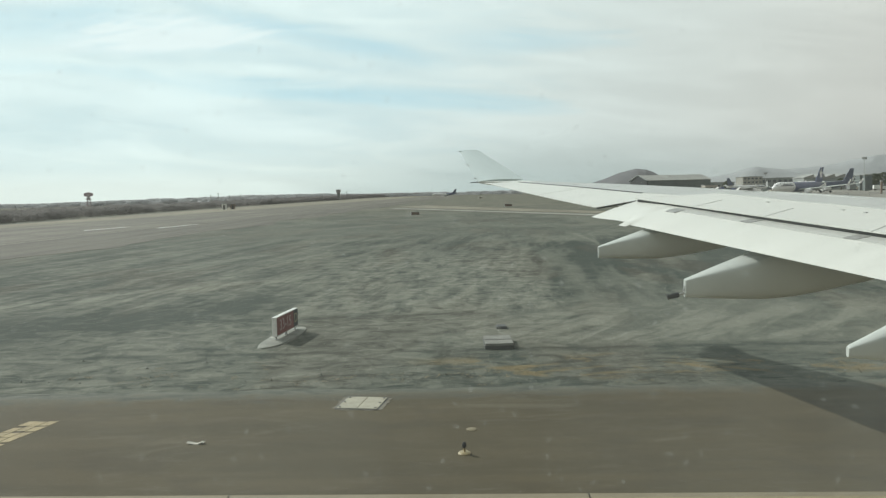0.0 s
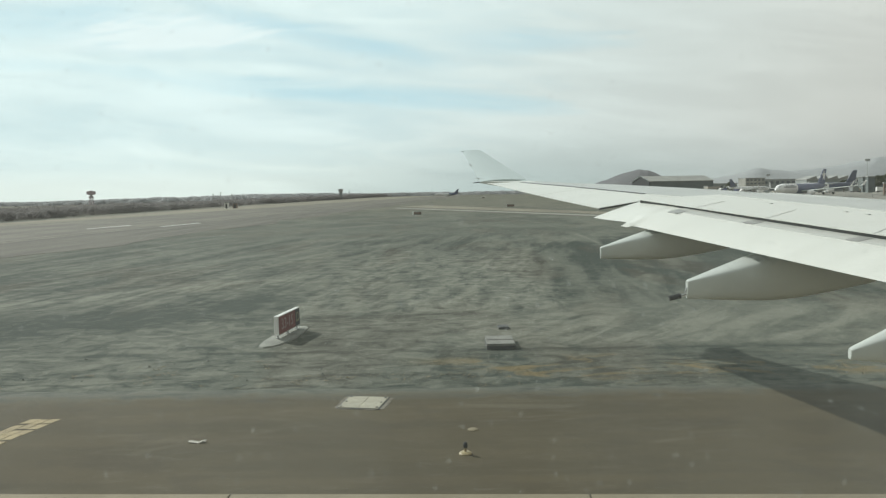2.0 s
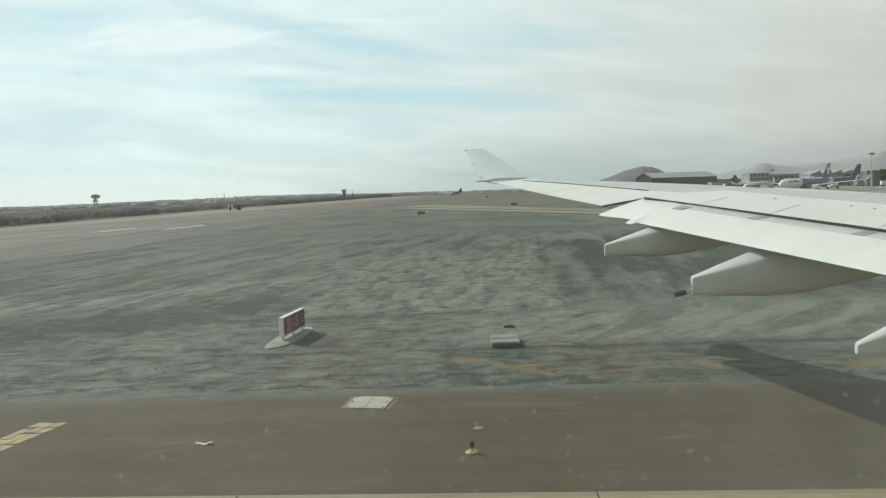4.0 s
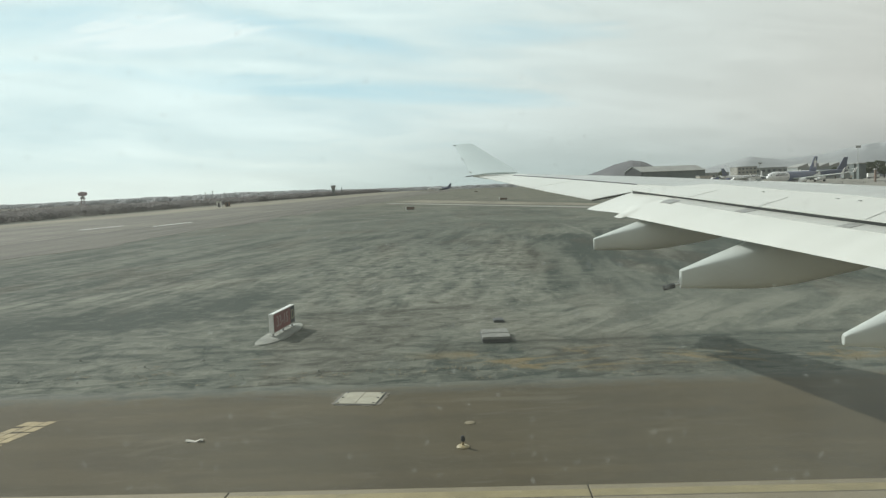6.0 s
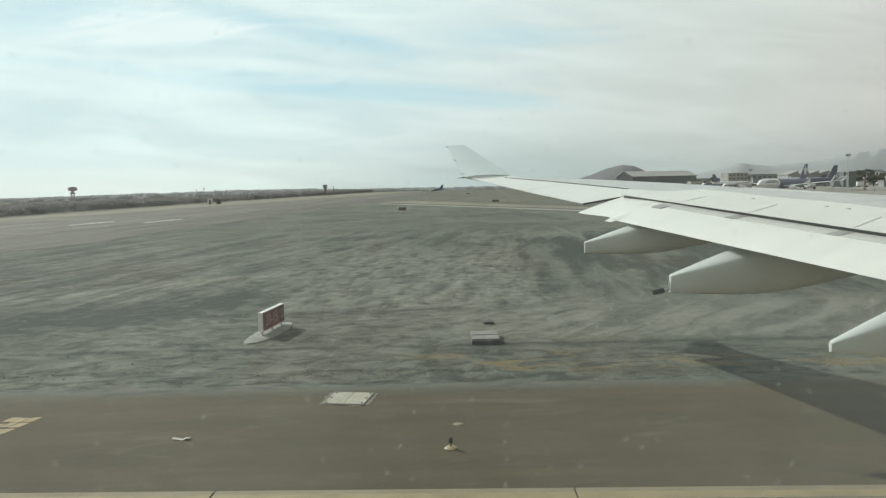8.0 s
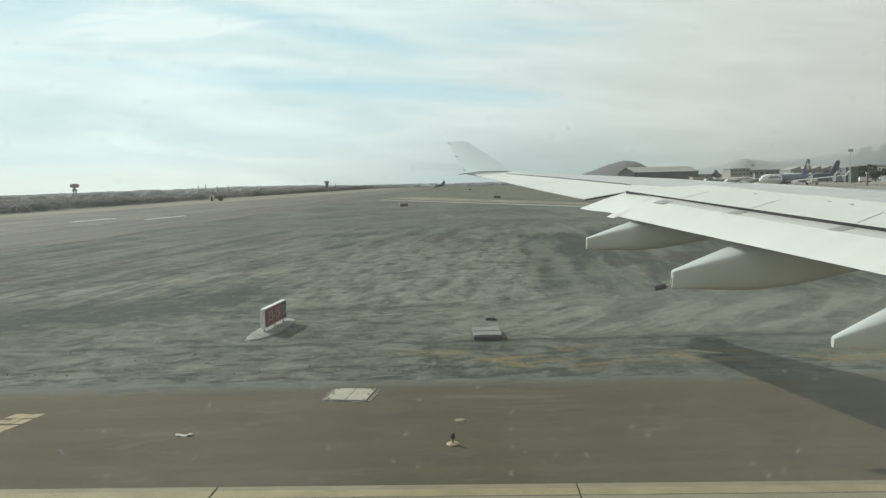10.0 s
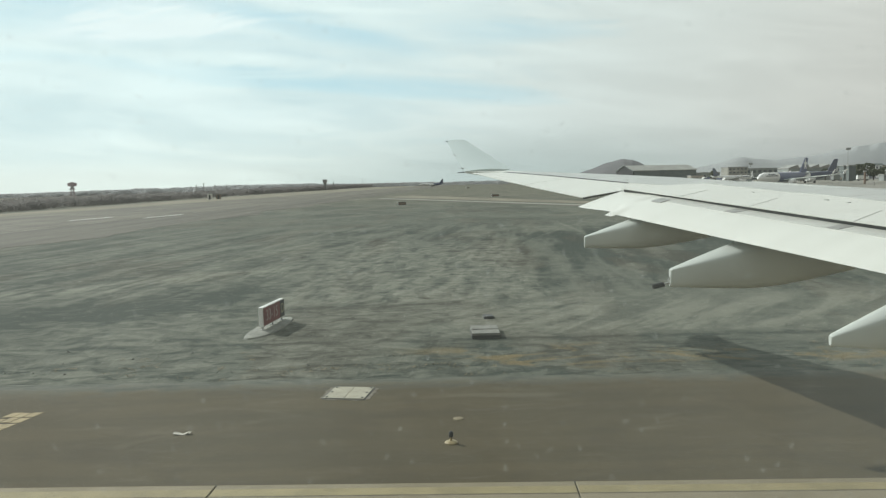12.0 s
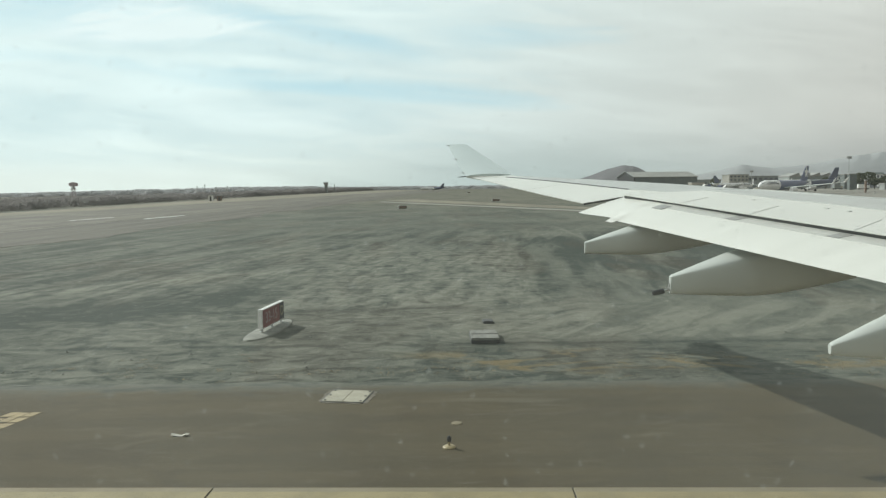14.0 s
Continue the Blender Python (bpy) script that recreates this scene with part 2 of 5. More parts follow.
    damp = N.mix(N.span(tone, 0.48, 0.62), (0.043, 0.053, 0.043), (0.053, 0.053, 0.040))
    c = N.mix(w, damp, (0.212, 0.215, 0.175))
    tuft = N.noise(N.mapped(at, (5, 1, 0), 0, (0.34, 0.60, 1)), 1.0, 6.0, 0.70, 0.5)
    dead = N.calc("MULTIPLY", within(ys, 20.4, 23.2, 0.5), N.span(tuft, 0.50, 0.62, 0.0, 0.74))
    c = N.mix(N.calc("MULTIPLY", dead, N.span(x, -3.0, 2.0)), c, (0.190, 0.145, 0.068))
    far = N.span(y, 110.0, 300.0)
    c = N.mix(N.calc("MULTIPLY", far, 0.75), c, N.mix(N.span(blend(((cross, 0.55), (blot, 0.45))), 0.38, 0.62), (0.093, 0.093, 0.071), (0.177, 0.168, 0.126)))
    N.put(bsdf.inputs["Base Color"], c)
    bsdf.inputs["Roughness"].default_value = 0.95
    bsdf.inputs["Specular IOR Level"].default_value = 0.15
    bump(N, bsdf, N.calc("ADD", clod, N.calc("MULTIPLY_ADD", grit, 0.3, w)), 0.45, 0.08)


def asphalt_nodes(N, at, bsdf):
    long_ = N.noise(N.mapped(at, (0, 0, 0), 0, (0.10, 1.2, 1)), 1.0, 5.0, 0.6, 0.3)
    patch = N.noise(at, 0.22, 4.0, 0.6)
    grain = N.noise(at, 30.0, 3.0, 0.7)
    v = N.calc("ADD", N.calc("MULTIPLY", long_, 0.5), N.calc("MULTIPLY", patch, 0.5))
    c = N.mix(N.span(v, 0.36, 0.64), (0.060, 0.0492, 0.0258), (0.081, 0.0655, 0.0348))
    scuff = N.noise(N.mapped(at, (3, 5, 0), 0, (0.6, 2.2, 1)), 1.0, 7.0, 0.7, 0.4)
    c = N.mix(N.span(scuff, 0.54, 0.72, 0.0, 0.45), c, (0.124, 0.108, 0.081))
    c = N.mix(N.span(grain, 0.45, 0.75, 0.0, 0.35), c, (0.099, 0.085, 0.058))
    stain = N.noise(N.mapped(at, (8, 2, 0), 0, (0.5, 0.9, 1)), 1.0, 6.0, 0.65, 0.8)
    c = N.mix(N.span(stain, 0.50, 0.66, 0.0, 0.38), c, (0.052, 0.042, 0.026))
    scrape = N.noise(N.mapped(at, (2, 14, 0), 0, (0.30, 0.70, 1)), 1.0, 5.0, 0.58, 0.6)
    c = N.mix(N.span(scrape, 0.58, 0.72, 0.0, 0.40), c, (0.140, 0.128, 0.092))
    tread = N.noise(N.mapped(at, (11, 3, 0), 0, (0.03, 2.6, 1)), 1.0, 4.0, 0.55)
    c = N.mix(N.span(tread, 0.52, 0.68, 0.0, 0.18), c, (0.050, 0.040, 0.026))
    y = N.add("ShaderNodeSeparateXYZ", Vector=at).outputs[1]
    crumb = N.noise(N.mapped(at, (4, 6, 0), 0, (0.9, 2.4, 1)), 1.0, 8.0, 0.74, 0.5)
    spill = N.calc("MULTIPLY_ADD", crumb, 3.0, N.calc("SUBTRACT", y, 20.2))
    c = N.mix(N.span(spill, -0.60, 0.75, 0.0, 0.95), c, N.mix(N.span(crumb, 0.36, 0.64), (0.150, 0.156, 0.130), (0.062, 0.068, 0.056)))
    N.put(bsdf.inputs["Base Color"], c)
    bsdf.inputs["Roughness"].default_value = 0.88
    bsdf.inputs["Specular IOR Level"].default_value = 0.25
    bump(N, bsdf, grain, 0.3, 0.006)


def runway_nodes(N, at, bsdf):
    rub = N.noise(N.mapped(at, (0, 0, 0), 2.6, (0.30, 0.006, 1)), 1.0, 7.0, 0.7)
    patch = N.noise(at, 0.05, 4.0, 0.6)
    v = N.calc("ADD", N.calc("MULTIPLY", rub, 0.6), N.calc("MULTIPLY", patch, 0.4))
    N.put(bsdf.inputs["Base Color"], N.mix(N.span(v, 0.40, 0.60), (0.066, 0.059, 0.043), (0.132, 0.120, 0.088)))
    bsdf.inputs["Roughness"].default_value = 0.9
    bump(N, bsdf, patch, 0.2, 0.02)


def shoulder_nodes(N, at, bsdf):
    # patched brown asphalt in lanes, with blown dust lying along it
    lane = N.noise(N.mapped(at, (6, 1, 0), 2.6, (0.42, 0.010, 1)), 1.0, 7.0, 0.7)
    dust = N.noise(N.mapped(at, (1, 9, 0), 2.6, (0.25, 0.03, 1)), 1.0, 7.0, 0.7, 0.6)
    patch = N.noise(at, 0.12, 5.0, 0.65)
    c = N.mix(N.span(lane, 0.40, 0.60), (0.056, 0.050, 0.036), (0.098, 0.089, 0.065))
    c = N.mix(N.span(N.calc("ADD", N.calc("MULTIPLY", dust, 0.7), N.calc("MULTIPLY", patch, 0.3)), 0.52, 0.64, 0.0, 0.5), c, (0.140, 0.130, 0.100))
    N.put(bsdf.inputs["Base Color"], c)
    bsdf.inputs["Roughness"].default_value = 0.92
    bump(N, bsdf, patch, 0.2, 0.02)


def sand_nodes(N, at, bsdf):
    a = N.noise(N.mapped(at, (0, 0, 0), 10, (0.12, 0.015, 1)), 1.0, 5.0, 0.6)
    b = N.noise(at, 0.4, 4.0, 0.6)
    v = N.calc("ADD", N.calc("MULTIPLY", a, 0.6), N.calc("MULTIPLY", b, 0.4))
    N.put(bsdf.inputs["Base Color"], N.mix(N.span(v, 0.38, 0.62), (0.140, 0.127, 0.088), (0.215, 0.196, 0.140)))
    bsdf.inputs["Roughness"].default_value = 0.95
    bump(N, bsdf, b, 0.4, 0.05)


def concrete_nodes(N, at, bsdf):
    a = N.noise(at, 0.7, 5.0, 0.6)
    b = N.noise(at, 14.0, 4.0, 0.65)
    shade = N.add("ShaderNodeObjectInfo").outputs["Random"]
    c = N.mix(N.span(a, 0.35, 0.65), (0.183, 0.153, 0.091), (0.236, 0.201, 0.129))
    c = N.mix(N.calc("MULTIPLY", shade, 0.25), c, (0.179, 0.163, 0.114))
    c = N.mix(N.span(b, 0.58, 0.72, 0.0, 0.4), c, (0.195, 0.179, 0.138))
    N.put(bsdf.inputs["Base Color"], c)
    bsdf.inputs["Roughness"].default_value = 0.85
    bump(N, bsdf, b, 0.25, 0.006)


def wing_nodes(N, at, bsdf):
    # light grey aircraft paint with chordwise soot streaks and faint blotches
    a = N.noise(N.mapped(at, (0, 0, 0), 0, (0.35, 2.2, 1)), 1.0, 5.0, 0.6)
    b = N.noise(at, 0.5, 3.0, 0.5)
    g = N.noise(at, 25.0, 2.0, 0.5)
    v = N.calc("ADD", N.calc("MULTIPLY", a, 0.6), N.calc("MULTIPLY", b, 0.4))
    c = N.mix(N.span(v, 0.34, 0.66), (0.602, 0.609, 0.566), (0.661, 0.669, 0.625))
    smear = N.noise(N.mapped(at, (3, 7, 0), -16, (0.55, 6.0, 1)), 1.0, 6.0, 0.65, 0.3)
    c = N.mix(N.span(smear, 0.54, 0.74, 0.0, 0.16), c, (0.447, 0.442, 0.393))
    N.put(bsdf.inputs["Base Color"], c)
    N.put(bsdf.inputs["Roughness"], N.span(g, 0.3, 0.7, 0.38, 0.5))
    bump(N, bsdf, b, 0.02, 0.01)


SOIL = material("dry_soil", soil_nodes)
ASPHALT = material("taxiway_asphalt", asphalt_nodes)
RUNWAY = material("runway_asphalt", runway_nodes)
SAND = material("sandy_verge", sand_nodes)
CONCRETE = material("weathered_concrete", concrete_nodes)
WINGPAINT = material("wing_paint", wing_nodes)
SLATMETAL = worn("slat_metal", (0.437, 0.451, 0.442), 0.92, 1.06, 0.6, 0.4, 0.2, 0.05)
SEALGREY = worn("panel_seal", (0.40, 0.405, 0.385), 0.9, 1.1, 3.0, 0.6, 0.0, 0.05)
FLAPNOSE = worn("flap_nose_grey", (0.480, 0.486, 0.458), 0.93, 1.05, 0.7, 0.45, 0.0, 0.03)
SKINGREY = worn("bare_skin", (0.460, 0.472, 0.455), 0.9, 1.07, 0.8, 0.45, 0.1, 0.05)
GREYPAINT = worn("fairing_paint", (0.50, 0.53, 0.50), 0.9, 1.08, 0.8, 0.4, 0.0, 0.05)
PLATEGREY = worn("wear_plate", (0.335, 0.335, 0.32), 0.85, 1.1, 3.0, 0.45, 0.3, 0.1)
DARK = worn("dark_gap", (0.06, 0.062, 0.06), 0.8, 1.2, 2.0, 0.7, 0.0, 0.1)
RUBBER = worn("black_rubber", (0.025, 0.025, 0.025), 0.8, 1.3, 6.0, 0.7, 0.0, 0.2)
STEEL = worn("bare_steel", (0.45, 0.45, 0.44), 0.85, 1.1, 5.0, 0.35, 0.8, 0.1)
WHITE = worn("white_paint", (0.78, 0.78, 0.75), 0.88, 1.05, 2.0, 0.45, 0.0, 0.08)
DULLWHITE = worn("worn_white_line", (0.215, 0.20, 0.165), 0.6, 1.35, 0.12, 0.8, 0.0, 0.15)
YELLOW = worn("faded_yellow_line", (0.310, 0.243, 0.117), 0.72, 1.12, 2.0, 0.8, 0.0, 0.2)
EDGEYELLOW = worn("edge_line_yellow", (0.262, 0.220, 0.112), 0.78, 1.12, 1.2, 0.8, 0.0, 0.2)
RED = worn("sign_red", (0.20, 0.05, 0.045), 0.75, 1.15, 2.0, 0.5, 0.0, 0.1)
SIGNTEXT = worn("faded_sign_text", (0.40, 0.30, 0.30), 0.75, 1.1, 4.0, 0.6, 0.0, 0.1)
SHOULDER = material("shoulder_asphalt", shoulder_nodes)
BLACK = worn("sign_black", (0.03, 0.03, 0.032), 0.8, 1.2, 3.0, 0.5, 0.0, 0.1)
SIGNYELLOW = worn("sign_yellow", (0.30, 0.27, 0.17), 0.85, 1.08, 3.0, 0.5, 0.0, 0.1)
LIGHTYELLOW = worn("lamp_yellow", (0.36, 0.29, 0.15), 0.7, 1.15, 9.0, 0.5, 0.0, 0.2)
# navy is lightened, with distance haze mixed into the paint colour
NAVY = worn("navy_paint", (0.098, 0.110, 0.158), 0.85, 1.15, 0.4, 0.35, 0.0, 0.03)
BLUEPAINT = worn("blue_paint", (0.125, 0.145, 0.23), 0.85, 1.15, 0.4, 0.35, 0.0, 0.03)
JETWHITE = worn("jet_white", (0.80, 0.80, 0.79), 0.93, 1.03, 0.3, 0.35, 0.0, 0.03)
PLASTER = worn("pale_plaster", (0.50, 0.47, 0.40), 0.8, 1.12, 0.15, 0.85, 0.0, 0.1)
CREAM = worn("cream_plaster", (0.52, 0.485, 0.38), 0.85, 1.1, 0.2, 0.85, 0.0, 0.1)
OFFICE = worn("office_plaster", (0.33, 0.325, 0.29), 0.8, 1.12, 0.2, 0.85, 0.0, 0.1)
GREYWALL = worn("grey_cladding", (0.27, 0.29, 0.28), 0.8, 1.15, 0.15, 0.75, 0.0, 0.1)
ROOFING = worn("sheet_roof", (0.324, 0.324, 0.306), 0.8, 1.12, 0.1, 0.6, 0.1, 0.1)
HANGARROOF = worn("hangar_roof", (0.36, 0.36, 0.335), 0.85, 1.1, 0.1, 0.6, 0.0, 0.1)
HANGARWALL = worn("hangar_wall", (0.135, 0.155, 0.150), 0.85, 1.15, 0.15, 0.75, 0.0, 0.1)
BRICKRED = worn("brick_wall", (0.22, 0.165, 0.13), 0.8, 1.15, 0.4, 0.85, 0.0, 0.1)
# dark glass lightened the same way for haze over the far buildings
GLASSDARK = worn("dark_glazing", (0.14, 0.15, 0.16), 0.8, 1.2, 0.5, 0.15, 0.0, 0.02)
# both scrub colours are greyed and paled to carry distance haze
SCRUB = leafy(worn("hazed_dry_scrub", (0.262, 0.248, 0.240), 0.9, 1.1, 0.03, 0.95, 0.0, 0.3), 0.45)
FARSCRUB = leafy(worn("hazed_far_scrub", (0.43, 0.435, 0.445), 0.93, 1.07, 0.02, 0.95, 0.0, 0.2), 0.45)
LEAF = leafy(worn("tree_leaf", (0.11, 0.12, 0.085), 0.6, 1.5, 0.5, 0.9, 0.0, 0.3), 0.4)
BARK = worn("bark", (0.10, 0.08, 0.06), 0.7, 1.2, 2.0, 0.9, 0.0, 0.3)
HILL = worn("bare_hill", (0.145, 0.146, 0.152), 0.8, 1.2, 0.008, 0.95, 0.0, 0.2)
# distance haze is in this colour: paler and bluer than the nearer hill
FARHILL = worn("hazed_far_hill", (0.325, 0.340, 0.345), 0.9, 1.1, 0.003, 0.95, 0.0, 0.1)
STRAW = worn("dead_grass", (0.205, 0.168, 0.095), 0.6, 1.3, 3.0, 0.95, 0.0, 0.3)
STONE = worn("field_stone", (0.15, 0.155, 0.135), 0.8, 1.25, 4.0, 0.9, 0.0, 0.3)
PLINTH = worn("plinth_concrete", (0.243, 0.248, 0.216), 0.75, 1.1, 2.0, 0.9, 0.0, 0.2)
WINGLETWHITE = worn("winglet_white", (0.62, 0.70, 0.70), 0.95, 1.03, 0.5, 0.45, 0.0, 0.04)
PAPER = worn("scrap_paper", (0.65, 0.62, 0.55), 0.85, 1.05, 6.0, 0.8, 0.0, 0.2)
# far posts and the radar lattice are paled to put haze into them
PALEPOST = worn("hazed_post_paint", (0.46, 0.47, 0.45), 0.85, 1.1, 0.6, 0.6, 0.1, 0.1)
LATTICE = worn("painted_lattice", (0.46, 0.385, 0.40), 0.8, 1.1, 1.0, 0.6, 0.0, 0.1)
MORTAR = worn("old_mortar", (0.135, 0.12, 0.09), 0.7, 1.3, 5.0, 0.9, 0.0, 0.3)
CREAMPLATE = worn("hatch_plate", (0.35, 0.325, 0.245), 0.8, 1.1, 3.0, 0.6, 0.0, 0.15)
PITSLAB = worn("pit_slab", (0.21, 0.212, 0.19), 0.75, 1.12, 3.0, 0.9, 0.0, 0.25)
APRON = worn("apron_concrete", (0.234, 0.225, 0.194), 0.8, 1.12, 0.03, 0.9, 0.0, 0.1)


# ---------------------------------------------------------------- mesh helpers
def finish(name, bm, mat, parent=None, label="", smooth=False):
    bmesh.ops.recalc_face_normals(bm, faces=bm.faces)
    me = bpy.data.meshes.new(name)
    bm.to_mesh(me)
    bm.free()
    for m in (mat if isinstance(mat, (list, tuple)) else (mat,)):
        me.materials.append(m)
    if smooth:
        me.shade_smooth()
        me.set_sharp_from_angle(angle=radians(38))
    ob = new(name, me)
    if parent is not None:
        ob.parent = parent
    if label:
        tagged(ob, label)
    return ob


def part(name, bm, mat, parent, label="", smooth=False):
    return finish(name, bm, mat, parent, label, smooth)


def thing(name, label, category, at=(0, 0, 0), turn=0.0, group="", kind=""):
    ob = new(name)
    ob.matrix_world = pose(*at, 0, 0, turn)
    return tagged(ob, label, category, group, kind)


def box(bm, x0, x1, y0, y1, z0, z1, bevel=0.0):
    made = bmesh.ops.create_cube(bm, size=1.0)
    vs = made["verts"]
    for v in vs:
        v.co = Vector((x0 + (v.co.x + 0.5) * (x1 - x0), y0 + (v.co.y + 0.5) * (y1 - y0), z0 + (v.co.z + 0.5) * (z1 - z0)))
    if bevel:
        es = list({e for v in vs for e in v.link_edges})
        bmesh.ops.bevel(bm, geom=es, offset=bevel, segments=2, affect="EDGES", profile=0.6)
    return bm


def boxed(*a, bevel=0.0):
    return box(bmesh.new(), *a, bevel=bevel)


def loft(bm, rings, caps=True, closed=True):
    """Skin a row of rings that have the same number of points."""
    rows = [[bm.verts.new(p) for p in ring] for ring in rings]
    n = len(rows[0])
    for a, b in zip(rows, rows[1:]):
        for i in range(n if closed else n - 1):
            j = (i + 1) % n
            bm.faces.new((a[i], a[j], b[j], b[i]))
    if caps:
        bm.faces.new(rows[0])
        bm.faces.new(list(reversed(rows[-1])))
    return bm


def rod(bm, a, b, r0, r1=None, n=8):
    a, b = Vector(a), Vector(b)
    r1 = r0 if r1 is None else r1
    q = (b - a).to_track_quat("Z", "Y")
    ring = lambda c, r: [c + q @ Vector((r * math.cos(2 * math.pi * i / n), r * math.sin(2 * math.pi * i / n), 0)) for i in range(n)]
    return loft(bm, [ring(a, r0), ring(b, r1)])


def rodded(*a, **k):
    return rod(bmesh.new(), *a, **k)


def sheet(points, z0, z1):
    """A flat slab with the given outline."""
    bm = bmesh.new()
    low = [bm.verts.new((x, y, z0)) for x, y in points]
    top = [bm.verts.new((x, y, z1)) for x, y in points]
    n = len(points)
    bm.faces.new(top)
    bm.faces.new(list(reversed(low)))
    for i in range(n):
        bm.faces.new((low[i], low[(i + 1) % n], top[(i + 1) % n], top[i]))
    return bm


def lettering(name, text, size, mat, parent, m, thick=0.004):
    cu = bpy.data.curves.new(name, "FONT")
    cu.body, cu.size, cu.extrude, cu.align_x, cu.align_y = text, size, thick, "CENTER", "CENTER"
    tmp = new(name + "_tmp", cu)
    me = bpy.data.meshes.new_from_object(tmp.evaluated_get(bpy.context.evaluated_depsgraph_get()))
    bpy.data.objects.remove(tmp)
    me.materials.clear()
    me.materials.append(mat)
    ob = new(name, me)
    ob.parent = parent
    ob.matrix_basis = m
    return ob


# ---------------------------------------------------------------- ground
def lin(a, b, t):
    return a + (b - a) * t


def edge_y(x, y0, wob, seed):
    """A ragged edge that runs along the taxiway."""
    return y0 - 0.020 * x + wob * (noise.noise(Vector((x * 0.35, seed, 0))) + 0.6 * noise.noise(Vector((x * 1.4, seed, 3)))
                                   + 0.35 * noise.noise(Vector((x * 4.5, seed, 7))))


def build_ground():
    bm = bmesh.new()
    # a fan that is fine close by and coarse far away, gently uneven on the earth
    radii = [0, 4, 8, 12]
    r = 12.0
    while r < 60:
        r += 0.55 + r * 0.012
        radii.append(r)
    while r < 4600:
        r *= 1.16
        radii.append(r)
    n = 200
    rows = []
    for r in radii[1:]:
        row = []
        for i in range(n):
            a = 2 * math.pi * i / n
            x, y = r * math.sin(a), r * math.cos(a)
            z = 0.0
            if 20.5 < y < 70 and abs(x) < 60 and x > -31:
                k = min(1.0, (y - 20.5) / 4.0)
                z = k * 0.05 * (noise.noise(Vector((x * 0.5, y * 0.5, 1))) + 0.6 * noise.noise(Vector((x * 1.7, y * 1.7, 4)))) - 0.02
            row.append(bm.verts.new((x, y, z)))
        rows.append(row)
    mid = bm.verts.new((0, 0, 0))
    for i in range(n):
        bm.faces.new((mid, rows[0][i], rows[0][(i + 1) % n]))
    for a, b in zip(rows, rows[1:]):
        for i in range(n):
            bm.faces.new((a[i], b[i], b[(i + 1) % n], a[(i + 1) % n]))
    g = finish("ground", bm, SOIL, smooth=True)
    tagged(g, "dry grey-green graded earth with pale dust streaks", "ground", kind="structure")

    # taxiway shoulder of brown asphalt, with an uneven edge on the earth
    xs = [-34 + 0.18 * i for i in range(int(78 / 0.18))]
    far_edge = [(x, edge_y(x, 19.36, 0.16, 5.0)) for x in xs]
    far_edge = [(-70, 22.0), (-40, 20.8)] + far_edge + [(60, 16.2), (110, 14.0)]
    pts = far_edge + [(110, -40), (-70, -40)]
    t = finish("taxiway", sheet(pts, -0.25, 0.022), ASPHALT)
    tagged(t, "brown-grey asphalt taxiway shoulder beside bare earth", "taxiway", kind="structure")

    # runway, its dark shoulder and sandy verge, running away at the side
    line = lambda off, y, k=0.045: (off + k * y, y)
    sh = finish("runway_shoulder", sheet([line(-42.5 + 5.0 * noise.noise(Vector((y * 0.04, 3, 8))) + 2.0 * noise.noise(Vector((y * 0.13, 1, 4))) + 1.0 * noise.noise(Vector((y * 0.3, 5, 2))), y) for y in range(12, 700, 2)] + [line(-42, 1400), line(-63, 1400), line(-63, -60)], -0.3, 0.02), SHOULDER)
    tagged(sh, "brown asphalt shoulder along the runway", "shoulder", kind="structure")
    rw = finish("runway", sheet([line(-61, -150), line(-61, 1400), line(-101, 1400), line(-101, -150)], -0.3, 0.03), RUNWAY)
    tagged(rw, "worn tan-grey runway with faded white stripes", "runway", kind="structure")
    vg = finish("verge", sheet([line(-100, -150), line(-100, 1400), (-130, 1500), (-122, 464), (-114, 284), (-109, 192), (-107, 100), (-107, -150)], -0.3, 0.012), SAND)
    tagged(vg, "pale sandy verge beside the runway", "verge", kind="structure")
    for x0, y0, x1, y1 in ((-65.1, 133.0, -63.4, 146.6), (-53.6, 136.5, -52.0, 152.2)):
        bm = sheet([(x0, y0), (x0 + 0.7, y0), (x1 + 0.7, y1), (x1, y1)], 0.015, 0.040)
        part("touchdown_stripe", bm, WHITE, rw, "faded white runway stripe")
    bm = sheet([line(-60.2, -100), line(-59.8, -100), line(-59.8, 1300), line(-60.2, 1300)], 0.015, 0.036)
    part("edge_line", bm, DULLWHITE, rw, "worn white runway edge line")

    # pale cross taxiway far over the earth
    c = finish("cross_taxiway", sheet([(-23, 270), (-21.5, 277), (14.8, 187), (32, 143.5), (75, 59), (72, 55), (30.5, 137), (13, 182)], -0.2, 0.03), APRON)
    tagged(c, "pale concrete taxiway edge crossing the far earth", "taxiway", kind="structure")
    c2 = finish("far_taxiway", sheet([(-22, 296), (-13, 325), (37, 164), (76, 76), (70, 70), (34, 149)], -0.2, 0.016), SAND)
    tagged(c2, "dusty taxiway far over the earth", "taxiway", kind="structure")
    ap = finish("apron", sheet([(88, 215), (420, 150), (900, 500), (520, 1050), (150, 640)], -0.2, 0.02), APRON)
    tagged(ap, "wide pale concrete apron in front of hangars", "apron", kind="structure")


build_ground()


# ---------------------------------------------------------------- the airliner and its wing
def wing_le(l):
    return 20.35 - 0.62 * l


def wing_base(l):
    return 5.39 - 0.088 * (27.5 - l)


def wing_chord(l):
    return 11.46 - 0.3234 * l


FLAP_END = 17.95
AILERON_END = 18.55
